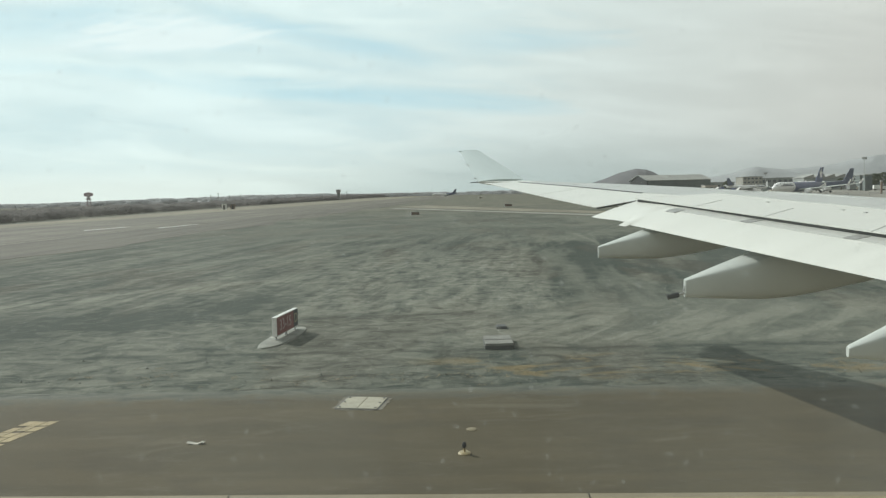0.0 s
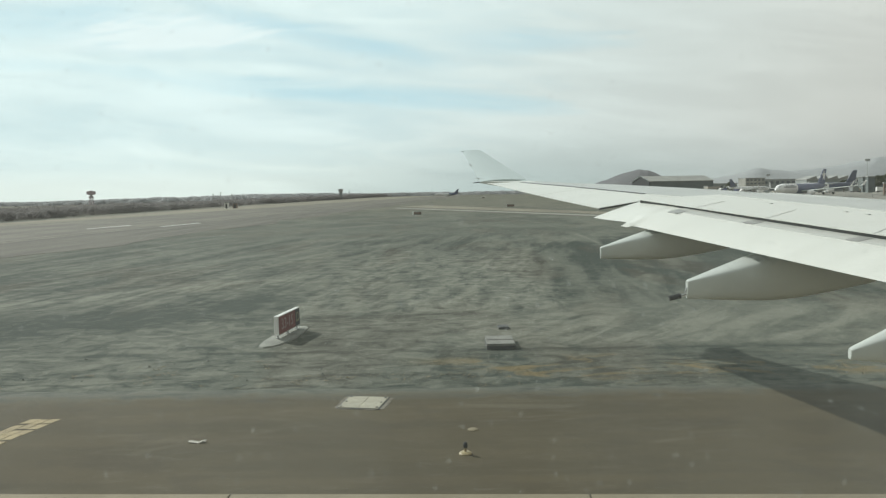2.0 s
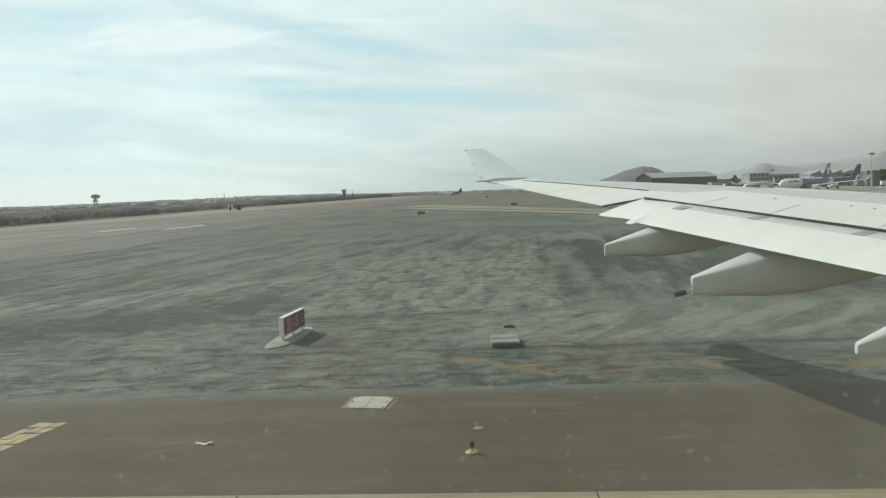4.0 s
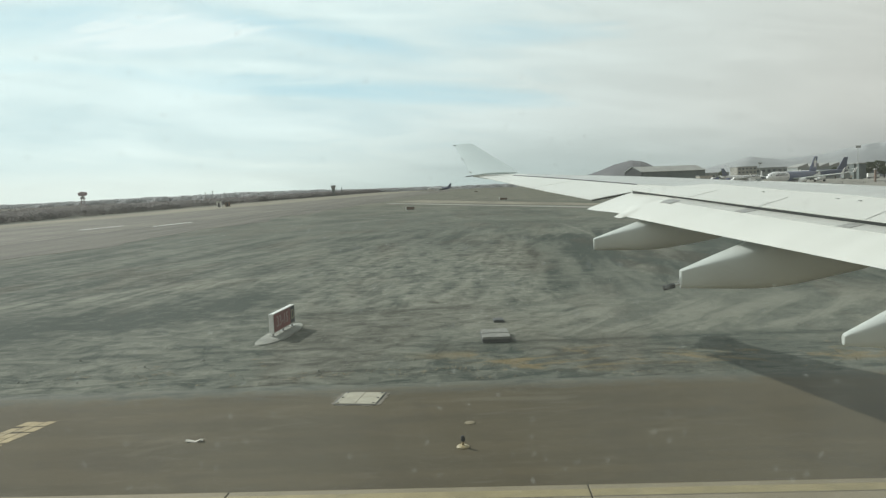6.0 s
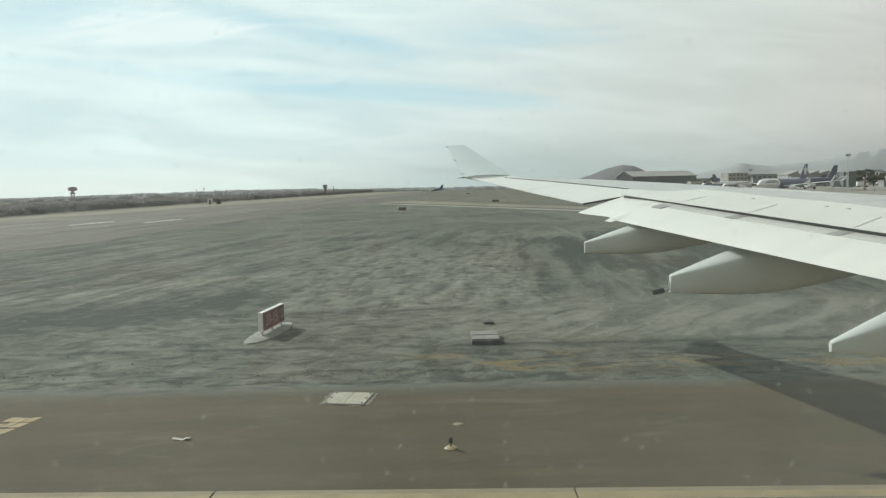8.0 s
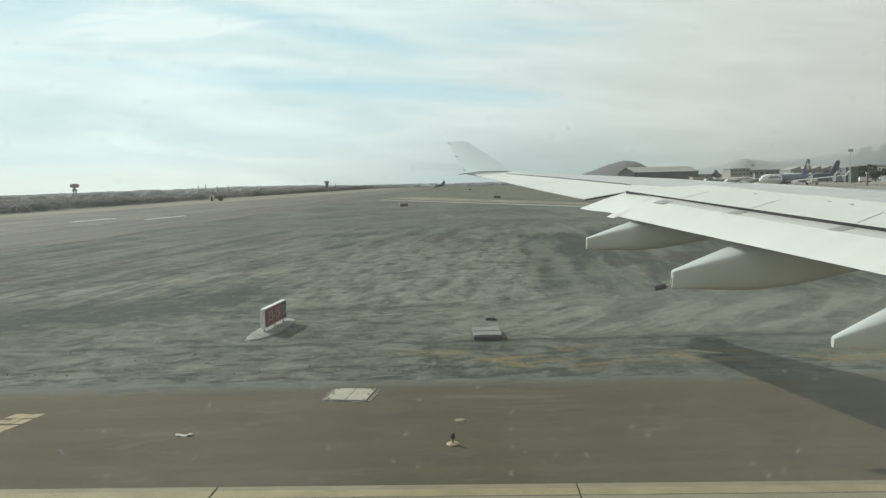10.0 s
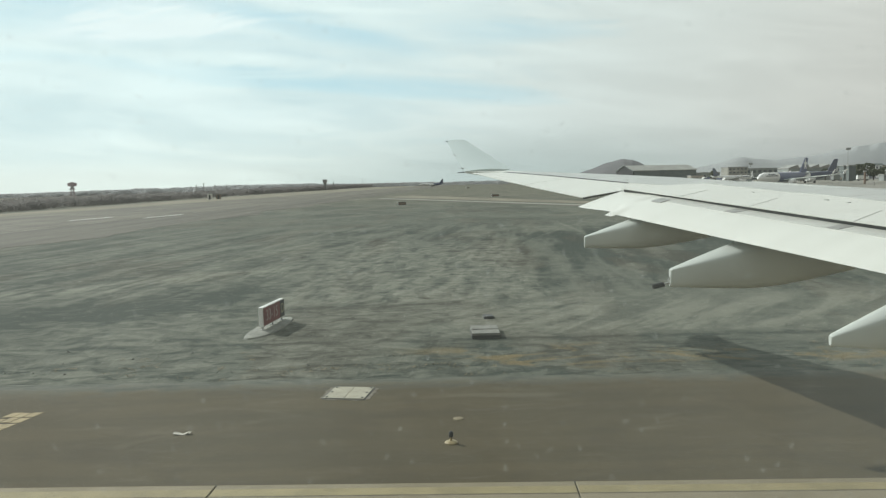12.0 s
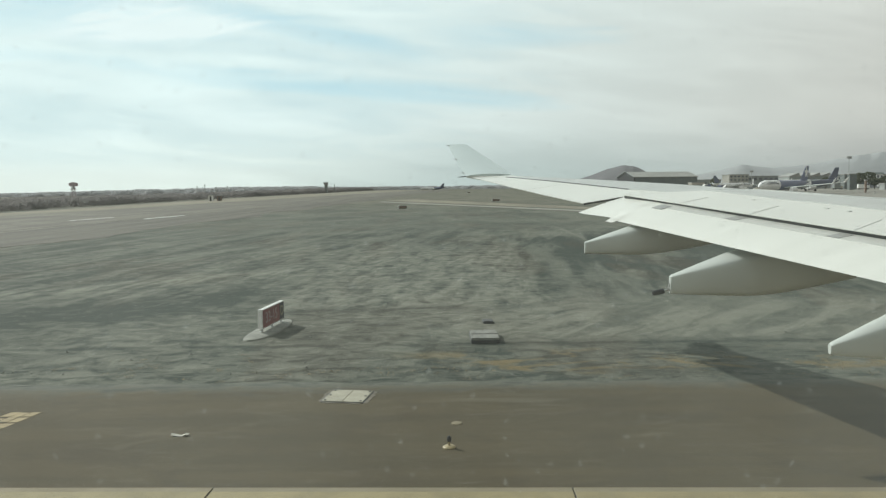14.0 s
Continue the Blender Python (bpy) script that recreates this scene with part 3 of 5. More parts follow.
# the wing bends upward a little about its middle
CREST_L = (15.3, 16.4, 17.4, 18.2, 19.9, 21.95, 23.15, 24.5, 25.95, 27.35)
CREST_Z = (0.0, 0.034, 0.060, 0.072, 0.101, 0.100, 0.068, 0.018, -0.03, -0.068)


def aft(l, inner):
    """Rear edge of the fixed upper skin and spoilers (inner) or of the ailerons: x, z."""
    if inner:
        return 4.2 + (17.8 - l) * 0.2966, 4.74 - (17.5 - l) * 0.075
    droop = float(np.interp(l, (17.8, 21.0, 23.3, 26.0), (0.09, 0.078, 0.05, 0.0)))
    return 8.887 - 0.2966 * l, wing_base(l) + 0.05 * (27.5 - l) / 9.0 - droop


def chord_x(l, q, inner):
    """Where a share q of the chord lies; past the crest the nose rounds off within a short way."""
    xa = aft(l, inner)[0]
    full = wing_le(l) - xa
    if q <= 0.6:
        return xa + full * q
    nose = lin(0.4 * full, 0.28, min(1.0, max(0.0, (l - 8) / 7)))
    return xa + full * 0.6 + nose * (q - 0.6) / 0.4


def upper(l, q, inner):
    """The wing's upper skin at span l and a share q of the way from the rear edge to the front edge."""
    xa, za = aft(l, inner)
    zc = wing_base(l) + min(0.058, max(0.022, 0.056 - 0.0048 * (l - 15))) * wing_chord(l)
    zc += float(np.interp(l, CREST_L, CREST_Z))
    zl = wing_base(l) - 0.01 * wing_chord(l)
    if q < 0.6:
        z = za + (zc - za) * math.sin(math.pi / 2 * q / 0.6)
    else:
        u = (q - 0.6) / 0.4
        z = zl + (zc - zl) * math.sqrt(max(0.0, 1 - u ** 2.2))
    return Vector((chord_x(l, q, inner), l, z))


def lower(l, q, inner):
    xa, za = aft(l, inner)
    c = wing_chord(l)
    zl = wing_base(l) - 0.01 * c
    belly = 0.055 * c * math.sin(math.pi * min(1.0, q) ** 0.8)
    z = lin(wing_base(l) - 0.03, zl, q) - belly
    return Vector((chord_x(l, q, inner), l, min(z, upper(l, q, inner).z - 0.015)))


def skin_panel(l0, l1, q0, q1, inner, thick, steps=4, rows=5, lift=0.0):
    """A closed panel cut out of the upper skin, tapering to its rear edge."""
    bm = bmesh.new()
    rings = []
    for i in range(rows + 1):
        l = lin(l0, l1, i / rows)
        a, b = q0(l), q1(l)
        top = [upper(l, lin(a, b, j / steps), inner) + Vector((0, 0, lift)) for j in range(steps + 1)]
        low = [p - Vector((0, 0, lin(0.018, thick, j / steps))) for j, p in enumerate(top)]
        rings.append(top + low[::-1])
    return loft(bm, rings)


def q_at(l, metres, inner):
    xa, _ = aft(l, inner)
    return metres / (wing_le(l) - xa)


def hinge(l):
    """How far the ailerons' hinge lies ahead of their rear edge."""
    return 1.05 + 0.0775 * (26.27 - l)


def build_wing(plane):
    # the fixed wing: from the hinge line forward, thick and closed
    def box_ring(l, inner, m):
        q0 = q_at(l, m, inner)
        top = [upper(l, lin(q0, 1.0, (j / 18) ** 0.9), inner) for j in range(19)]
        low = [lower(l, lin(q0, 1.0, (j / 18)), inner) for j in range(18)]
        return top + low[::-1]
    bm = bmesh.new()
    span = [-0.6, 2, 4, 6] + [8 + (FLAP_END - 8.02) * i / 40 for i in range(41)]
    loft(bm, [box_ring(l, True, 1.90) for l in span])
    loft(bm, [box_ring(l, False, 1.0 if l < AILERON_END else hinge(l) + 0.03 if l < 26.6 else lin(1.05, 0.05, (l - 26.6) / 0.9)) for l in
              [FLAP_END, AILERON_END - 0.01] + [AILERON_END + 0.01 + (27.5 - AILERON_END - 0.01) * i / 36 for i in range(37)]])
    wing = part("wing", bm, WINGPAINT, plane, "light grey swept wing with an upturned tip", smooth=True)

    # leading edge slats, a duller band along the front
    for l0, l1 in ((6.2, 10.4), (10.45, 14.2), (14.25, 17.9), (17.95, 21.4), (21.45, 24.6), (24.65, 26.9)):
        part("slat", skin_panel(l0, l1, lambda l: 0.56 if l < 15 else 0.56 + 0.24 * (l - 15) / 12, lambda l: 0.985, l1 < 18, 0.03, 8, 14, 0.014), SLATMETAL, wing,
             "dull metal leading edge slat", smooth=True)

    # bare grey skin between the slats and the spoilers
    for l0, l1 in ((8.0, 11.0), (11.0, 14.0), (14.0, FLAP_END - 0.05)):
        part("skin_panel", skin_panel(l0, l1 - 0.015, lambda l: q_at(l, 1.93, True), lambda l: 0.558, True, 0.02, 6, 16, 0.008), SKINGREY, wing,
             "dull grey bare skin panel", smooth=True)

    rear = lambda l: lin(1.93, hinge(l) + 0.07, min(1.0, (l - FLAP_END) / 1.55))
    for l0, l1 in ((FLAP_END + 0.02, 20.6), (20.6, 23.4), (23.4, 26.3)):
        part("skin_panel", skin_panel(l0, l1 - 0.015, lambda l: q_at(l, rear(l), False), lambda l: 0.555 + 0.24 * max(0.0, l - 15) / 12, False, 0.02, 6, 16, 0.008), SKINGREY, wing,
             "dull grey bare skin panel", smooth=True)

    # spoilers in a row ahead of the flap
    cuts = [4.9, 7.0, 9.15, 11.38, 13.62, 15.68, FLAP_END - 0.03]
    for l0, l1 in zip(cuts, cuts[1:]):
        part("spoiler", skin_panel(l0, l1, lambda l: 0.0, lambda l: q_at(l, 1.88, True), True, 0.12, 6), WINGPAINT, wing, smooth=True)

    # two ailerons outboard
    for l0, l1 in ((AILERON_END + 0.02, 22.1), (22.14, 26.55)):
        part("aileron", skin_panel(l0, l1, lambda l: 0.0, lambda l: q_at(l, hinge(l), False), False, 0.16, 4, 14), WINGPAINT, wing, smooth=True)

    # dark seals along the hinge lines
    part("hinge_seal", skin_panel(19.52, 26.3, lambda l: q_at(l, hinge(l) - 0.01, False), lambda l: q_at(l, hinge(l) + 0.06, False), False, 0.02, 2, 24, 0.012), DARK, wing,
         "dark rubber hinge seal")
    for l0 in cuts[1:-1]:
        rings = []
        for k in range(7):
            m = 1.05 * k / 6
            l = l0 + 0.72 * m
            p, q = upper(l - 0.010, q_at(l, m, True), True), upper(l + 0.010, q_at(l, m, True), True)
            up = Vector((0, 0, 0.005))
            rings.append([p + up, q + up, q - up * 2, p - up * 2])
        part("panel_seal", loft(bmesh.new(), rings), SEALGREY, wing)

    # strip coloured dark for the shaded gap between the ailerons and the flap
    rib = []
    for k in range(6):
        m = 1.0 * k / 5
        p = upper(AILERON_END + 0.01, q_at(AILERON_END, m, False), False)
        rib.append([p + Vector((0, dy, dz)) for dy, dz in ((0.0, -0.012), (-0.05, -0.012), (-0.05, -0.045), (0.0, -0.045))])
    part("end_rib", loft(bmesh.new(), rib), DARK, wing, "strip coloured as the shaded gap at the aileron's inner end")

    # the flap: a slim aerofoil hung low behind the spoilers
    def flap_ring(l, out):
        xs, zs = aft(l, True)
        xt = 3.2 + (18 - l) * 0.2966 - out
        zt = 4.40 - (18 - l) * 0.080 - out * 0.35 - 0.05 * min(1.0, max(0.0, l - 16.8))
        bulge = 0.085 * min(1.0, 0.25 + (18.08 - l) / 2.2)
        x1, z1 = xs + 0.35, zs - 0.07 + 0.035 * min(1.0, max(0.0, (l - 13.5) / 4.0))
        top = []
        for j in range(13):
            u = j / 12
            x = lin(xt, x1, u)
            z = lin(zt, z1, u) + bulge * math.sin(math.pi * min(1, u ** 0.9)) + 0.02 * u
            top.append(Vector((x, l, z)))
        low = []
        for j in range(1, 12):
            u = j / 12
            low.append(Vector((lin(xt, x1, u), l, lin(zt - 0.012, z1 - 0.10, u) - 0.09 * math.sin(math.pi * u) * u)))
        return top + low[::-1]
    bm = bmesh.new()
    loft(bm, [flap_ring(l, 0.07) for l in (0.5, 3, 6, 8, 9, 10, 11, 12, 13, 14, 15, 16, 16.23)] + [flap_ring(l, 0.17) for l in (16.25, 16.51)] + [flap_ring(l, 0.0) for l in (16.53, 16.8, 17.1, 17.4, 17.7, 17.9, 18.08)])
    part("flap", bm, WINGPAINT, wing, "white outboard flap drawn in behind the spoilers", smooth=True)

    # dark sheet that stands in for the deep shade under the spoilers
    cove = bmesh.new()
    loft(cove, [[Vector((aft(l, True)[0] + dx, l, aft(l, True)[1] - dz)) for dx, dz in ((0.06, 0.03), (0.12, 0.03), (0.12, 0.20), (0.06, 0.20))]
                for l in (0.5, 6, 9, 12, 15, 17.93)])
    part("flap_cove", cove, DARK, wing, "dark sheet for the shade between spoilers and flap")

    def flap_top(l, u):
        ring = flap_ring(l, 0.07)
        return ring[int(round(u * 12))]
    # a duller grey band along the flap's nose
    rings = []
    for k in range(31):
        l = lin(7.0, 16.2, k / 30)
        top = [p + Vector((0, 0, 0.008)) for p in flap_ring(l, 0.07)[7:13]]
        rings.append(top + [p - Vector((0, 0, 0.02)) for p in top[::-1]])
    part("flap_nose", loft(bmesh.new(), rings), FLAPNOSE, wing, "dull grey band along the flap's nose", smooth=True)
    for l, m in ((15.59, 1.41), (13.7, 1.40), (13.22, 1.40)):
        p, q = upper(l - 0.05, q_at(l, m, True), True), upper(l + 0.05, q_at(l, m + 0.05, True), True)
        mid = (p + q) / 2
        part("access_plate", boxed(mid.x - 0.02, mid.x + 0.02, mid.y - 0.05, mid.y + 0.05, mid.z - 0.004, mid.z + 0.010), PLATEGREY, wing, "small dark access plate")
    for l, u0, u1, w in ((15.95, 0.5, 0.667, 0.16), (13.82, 0.583, 0.75, 0.13), (11.52, 0.583, 0.75, 0.11), (9.15, 0.583, 0.75, 0.10)):
        a, b = flap_top(l + w, u1), flap_top(l - w, u1)
        f0, f1 = flap_top(l + w, u0), flap_top(l - w, u0)
        up = Vector((0, 0, 0.018))
        bm = bmesh.new()
        loft(bm, [[f0 + up, f1 + up, f1 - up, f0 - up], [a + up, b + up, b - up, a - up]])
        part("wear_plate", bm, PLATEGREY, wing, "small grey wear plate")

    # flap track fairings: blunt-tailed canoes
    def fairing(l, k, shallow=0.0, drop=0.0):
        xt = 3.2 + (18 - l) * 0.2966 - 0.9
        zf = 4.36 - (18 - l) * 0.088
        prof = [  # along, top, bottom, half width
            (0.0, -0.46, -0.755, 0.030), (0.03, -0.44, -0.765, 0.050), (0.45, -0.27, -0.79, 0.125), (0.85, -0.115, -0.805, 0.185),
            (1.18, 0.01, -0.812, 0.225), (1.36, 0.02, -0.812, 0.23), (1.75, -0.03, -0.775, 0.235), (2.3, 0.0, -0.68, 0.23),
            (2.9, 0.05, -0.56, 0.215), (3.5, 0.08, -0.41, 0.19), (4.2, 0.08, -0.22, 0.14), (4.9, 0.06, -0.05, 0.06)]
        rings = []
        for s, t, b, w in prof:
            x = xt + s * k ** 0.5
            t -= drop * max(0.0, 1 - s / 1.1)
            t, b, w = t * k, (b + shallow * (1 - s / 4.9)) * k, w * k
            # a rounded ridge on top, nearly upright sides, a narrow keel
            flare = k * (0.10 + 0.90 * min(1.0, s / 1.2)) * (1.0 if s < 1.3 else 0.7)
            half = [(0.0, t), (0.30, t - 0.024 * flare), (0.62, t - 0.070 * flare), (0.86, t - 0.125 * flare), (0.97, t - 0.175 * flare), (1.0, t - 0.245 * flare)]
            side = t - 0.245 * flare
            half += [(f, lin(side, b, g)) for f, g in ((0.98, 0.35), (0.90, 0.62), (0.76, 0.84), (0.52, 0.96), (0.0, 1.0))]
            wide = 1.75 if l > 10 else 1.05
            outer = [Vector((x, l + wide * w * f, zf + z)) for f, z in half]
            inner_side = [Vector((x, l - wide * w * f, zf + z)) for f, z in half[1:-1]]
            ring = outer + inner_side[::-1]
            rings.append(ring)
        return loft(bmesh.new(), rings), xt, zf
    for l, k, shallow, drop in ((15.9, 0.78, 0.0, 0.0), (12.9, 1.0, 0.0, 0.0), (9.5, 1.23, 0.13, 0.06), (5.6, 1.3, 0.1, 0.06)):
        bm, xt, zf = fairing(l, k, shallow, drop)
        part("flap_track_fairing", bm, GREYPAINT, wing, "pale canoe-shaped flap track fairing", smooth=True)
        if l == 12.9:
            bm = bmesh.new()
            rod(bm, (xt + 0.02, l, zf - 0.52), (xt - 0.02, l, zf - 0.66), 0.014)
            rod(bm, (xt + 0.05, l, zf - 0.68), (xt - 0.14, l, zf - 0.72), 0.018)
            part("drain_pipe", bm, STEEL, wing, "thin bare metal drain pipe", smooth=True)
            part("drain_nozzle", rodded((xt - 0.10, l, zf - 0.715), (xt - 0.29, l, zf - 0.755), 0.045, n=12), RUBBER, wing,
                 "black drain nozzle", smooth=True)

    # winglet, canted outward
    def wl_ring(t):
        te = Vector((lin(0.78, 0.20, t), lin(27.45, 30.2, t), lin(5.37, 6.62, t)))
        le = Vector((lin(2.45, 0.91, t), lin(27.45, 30.2, t), lin(5.42, 6.65, t)))
        side = Vector((0, 0.42, -0.91))
        th = lin(0.10, 0.035, t)
        top = [te.lerp(le, j / 8) + side * th * math.sin(math.pi * (j / 8) ** 0.8) for j in range(9)]
        low = [te.lerp(le, j / 8) - side * th * 0.6 * math.sin(math.pi * (j / 8) ** 0.8) for j in range(1, 8)]
        return top + low[::-1]
    bm = loft(bmesh.new(), [wl_ring(t / 6) for t in range(7)])
    part("winglet", bm, WINGLETWHITE, wing, "pale upturned winglet", smooth=True)
    for t in (0.985, 0.52, 0.10):
        p = Vector((lin(0.78, 0.20, t), lin(27.45, 30.2, t), lin(5.37, 6.62, t)))
        part("static_wick", rodded(p + Vector((0.06, -0.03, 0)), p + Vector((-0.06, -0.03, 0.01)), 0.014, 0.010, 6), PLATEGREY, wing, "thin grey static discharge wick")
    p = Vector((0.70, 27.3, 5.36))
    part("static_wick", rodded(p + Vector((0.1, 0, 0)), p + Vector((-0.16, 0, -0.02)), 0.02, 0.012, 6), BLACK, wing)


def tube(bm, spine, n=24):
    """A round body: rows of (x, y, z, radius across, radius up)."""
    return loft(bm, [[Vector((x, y + ry * math.cos(2 * math.pi * i / n), z + rz * math.sin(2 * math.pi * i / n))) for i in range(n)]
                     for x, y, z, ry, rz in spine])


def wheel(name, at, r, w, parent, axis=(0, 1, 0)):
    a = Vector(axis)
    c = Vector(at)
    bm = bmesh.new()
    q = a.to_track_quat("Z", "Y")
    prof = [(-w / 2, r * 0.55), (-w / 2, r * 0.86), (-w * 0.36, r * 0.98), (0, r), (w * 0.36, r * 0.98), (w / 2, r * 0.86), (w / 2, r * 0.55)]
    loft(bm, [[c + q @ Vector((rr * math.cos(2 * math.pi * i / 20), rr * math.sin(2 * math.pi * i / 20), s)) for i in range(20)] for s, rr in prof])
    return part(name, bm, RUBBER, parent, "black tyre", smooth=True)


def build_airliner():
    plane = thing("airliner", "pale grey wide-body airliner standing on the taxiway, flaps lowered", "aircraft", (0, 0, 0))
    build_wing(plane)
    # the fuselage, with the one window opening that the camera looks out of
    cy = -2.65
    spine = [(-26, 6.6, 0.3), (-22, 6.3, 1.05), (-15, 5.7, 2.05), (-8, 5.2, 2.7), (-4, 5.0, 2.82), (-0.24, 5.0, 2.82), (0.24, 5.0, 2.82),
             (30, 5.0, 2.82), (34, 4.85, 2.55), (37, 4.6, 1.75), (39, 4.4, 0.35)]
    bm = bmesh.new()
    loft(bm, [[Vector((x, cy + r * math.cos(math.pi * (2 * i - 1) / 36), z + r * math.sin(math.pi * (2 * i - 1) / 36))) for i in range(36)] for x, z, r in spine])
    hole = [f for f in bm.faces if abs(f.calc_center_median().x) < 0.1 and abs(f.calc_center_median().z - 5.0) < 0.1 and f.calc_center_median().y > cy]
    bmesh.ops.delete(bm, geom=hole, context="FACES_ONLY")
    part("fuselage", bm, ROOFING, plane, "pale grey fuselage", smooth=True)
    rings = []
    for dx, dz, y in ((0.24, 0.246, 0.158), (0.24, 0.246, 0.146), (0.185, 0.20, 0.138), (0.185, 0.20, 0.166), (0.24, 0.246, 0.172)):
        ring = []
        for i in range(32):
            a = 2 * math.pi * i / 32
            c, n = math.cos(a), math.sin(a)
            e = 0.35
            ring.append(Vector((dx * math.copysign(abs(c) ** e, c), y, 5.0 + dz * math.copysign(abs(n) ** e, n))))
        rings.append(ring)
    part("window_frame", loft(bmesh.new(), rings + rings[:1], caps=False), PLATEGREY, plane, "rounded grey window frame", smooth=True)
    for y in (cy - 4.2, cy + 4.2):
        part("gear_leg", rodded((11.5, y, 0.8), (11.5, y, 3.4), 0.18, 0.22, 12), STEEL, plane, smooth=True)
        for x in (10.6, 12.4):
            for s in (-0.55, 0.55):
                wheel("wheel", (x, y + s, 0.69), 0.67, 0.5, plane)
        part("bogie_beam", boxed(10.4, 12.6, y - 0.16, y + 0.16, 0.58, 0.84, bevel=0.05), STEEL, plane)
    part("nose_leg", rodded((33, cy, 0.5), (33, cy, 3.0), 0.12, 0.14, 12), STEEL, plane, smooth=True)
    for s in (-0.28, 0.28):
        wheel("wheel", (33, cy + s, 0.55), 0.52, 0.36, plane)


build_airliner()


def dusty_pane_nodes(m):
    m.use_nodes = True
    m.node_tree.nodes.clear()
    N = Nodes(m.node_tree)
    at = N.add("ShaderNodeTexCoord").outputs["Object"]
    bent = N.add("ShaderNodeTexNoise", Vector=at, Scale=900.0).outputs["Color"]
    skew = N.vec("MULTIPLY", N.vec("SUBTRACT", bent, (0.5, 0.5, 0.5)), (0.0016, 0.0016, 0.0016))
    cell = N.add("ShaderNodeTexVoronoi", Vector=N.vec("ADD", at, skew), Scale=330.0)
    pick = N.add("ShaderNodeSeparateXYZ", Vector=cell.outputs["Color"]).outputs
    size = N.calc("MULTIPLY_ADD", N.calc("MULTIPLY", pick[1], pick[1]), 0.36, 0.12)
    spot = N.span(N.calc("DIVIDE", cell.outputs["Distance"], size), 0.35, 1.0, 1.0, 0.0)
    spot = N.calc("MULTIPLY", spot, N.span(pick[0], 0.44, 0.95))
    # film adds an even veil over dark tones, thickened lower right for glare
    film = N.noise(at, 22.0, 4.0, 0.6)
    px, _, pz = N.add("ShaderNodeSeparateXYZ", Vector=at).outputs
    corner = N.calc("SUBTRACT", N.calc("MULTIPLY", px, 0.8), N.calc("SUBTRACT", pz, 4.96))
    dust = N.calc("ADD", N.calc("ADD", N.span(film, 0.3, 0.7, 0.010, 0.024), N.span(corner, 0.020, 0.090, 0.0, 0.020)), N.calc("MULTIPLY", spot, 0.042))
    clear = N.add("ShaderNodeBsdfTransparent")
    haze = N.add("ShaderNodeBsdfTranslucent", Color=(0.80, 0.84, 0.80))
    both = N.add("ShaderNodeMixShader", Fac=dust)
    N.put(both.inputs[1], clear)
    N.put(both.inputs[2], haze)
    out = N.add("ShaderNodeOutputMaterial")
    N.put(out.inputs[0], both)


def build_pane():
    m = bpy.data.materials.new("dusty_window_pane")
    dusty_pane_nodes(m)
    pane = part("cabin_window", boxed(-0.19, 0.19, 0.150, 0.1505, 4.79, 5.21), m, bpy.data.objects["airliner"], "dusty acrylic cabin window pane")
    pane.visible_shadow = False


build_pane()


# ---------------------------------------------------------------- things on the near ground
def build_sign():
    sign = thing("runway_sign", "red and white runway sign 33-15 with a black letter panel", "sign", (-6.25, 27.35, 0.05), -7.0)
    part("cabinet", boxed(-0.08, 0.08, -1.14, 1.14, 0.12, 0.80, bevel=0.018), WHITE, sign, "white painted metal cabinet")
    part("red_face", boxed(0.078, 0.092, -1.08, 0.62, 0.15, 0.77), RED, sign, "faded red sign face")
    part("black_face", boxed(0.078, 0.092, 0.64, 1.10, 0.15, 0.77), BLACK, sign, "black sign face")
    turn = Matrix.Rotation(radians(90), 4, "Z") @ Matrix.Rotation(radians(90), 4, "X")
    lettering("lettering", "33-15", 0.54, SIGNTEXT, sign, Matrix.Translation((0.094, -0.24, 0.46)) @ turn)
    lettering("lettering", "D", 0.50, SIGNYELLOW, sign, Matrix.Translation((0.094, 0.87, 0.46)) @ turn)
    for y in (-1.0, 0.02, 1.0):
        bm = rodded((0, y, 0.0), (0, y, 0.15), 0.03, n=8)
        rod(bm, (0, y, 0.0), (0, y, 0.025), 0.07, n=10)
        part("leg", bm, STEEL, sign, "short grey metal leg", smooth=True)
    bm = bmesh.new()
    rings = []
    for k, z in ((1.0, -0.08), (0.95, 0.02), (0.80, 0.052), (0.5, 0.055)):
        ring = []
        for i in range(22):
            a = 2 * math.pi * i / 22
            rag = 1 + 0.10 * noise.noise(Vector((math.cos(a) * 1.3, math.sin(a) * 1.3, 6)))
            u, v = 0.50 * k * rag * math.cos(a), 2.05 * k * rag * math.copysign(abs(math.sin(a)) ** 0.75, math.sin(a))
            ring.append(Vector((-6.27 + u + 0.12 * v, 27.1 + v, z)))
        rings.append(ring)
    slab = finish("sign_plinth", loft(bm, rings), PLINTH, smooth=True)
    tagged(slab, "pale concrete plinth under the runway sign", "plinth")


def small_sign(x, y, turn, w, label):
    ob = thing("guidance_sign", label, "sign", (x, y, 0), turn, group="far taxiway signs")
    part("cabinet", boxed(-w / 2, w / 2, -0.15, 0.15, 0.15, 0.80, bevel=0.03), BLACK, ob)
    part("panel", boxed(-w / 2 + 0.3, w / 2 - 0.1, -0.165, -0.148, 0.24, 0.70), BRICKRED, ob, "faded brown panel")
    part("end_panel", boxed(-w / 2 - 0.02, -w / 2 + 0.25, -0.18, -0.12, 0.15, 0.80), WHITE, ob, "white end")
    for s in (-w / 3, w / 3):
        part("leg", rodded((s, 0, 0), (s, 0, 0.22), 0.05), STEEL, ob)


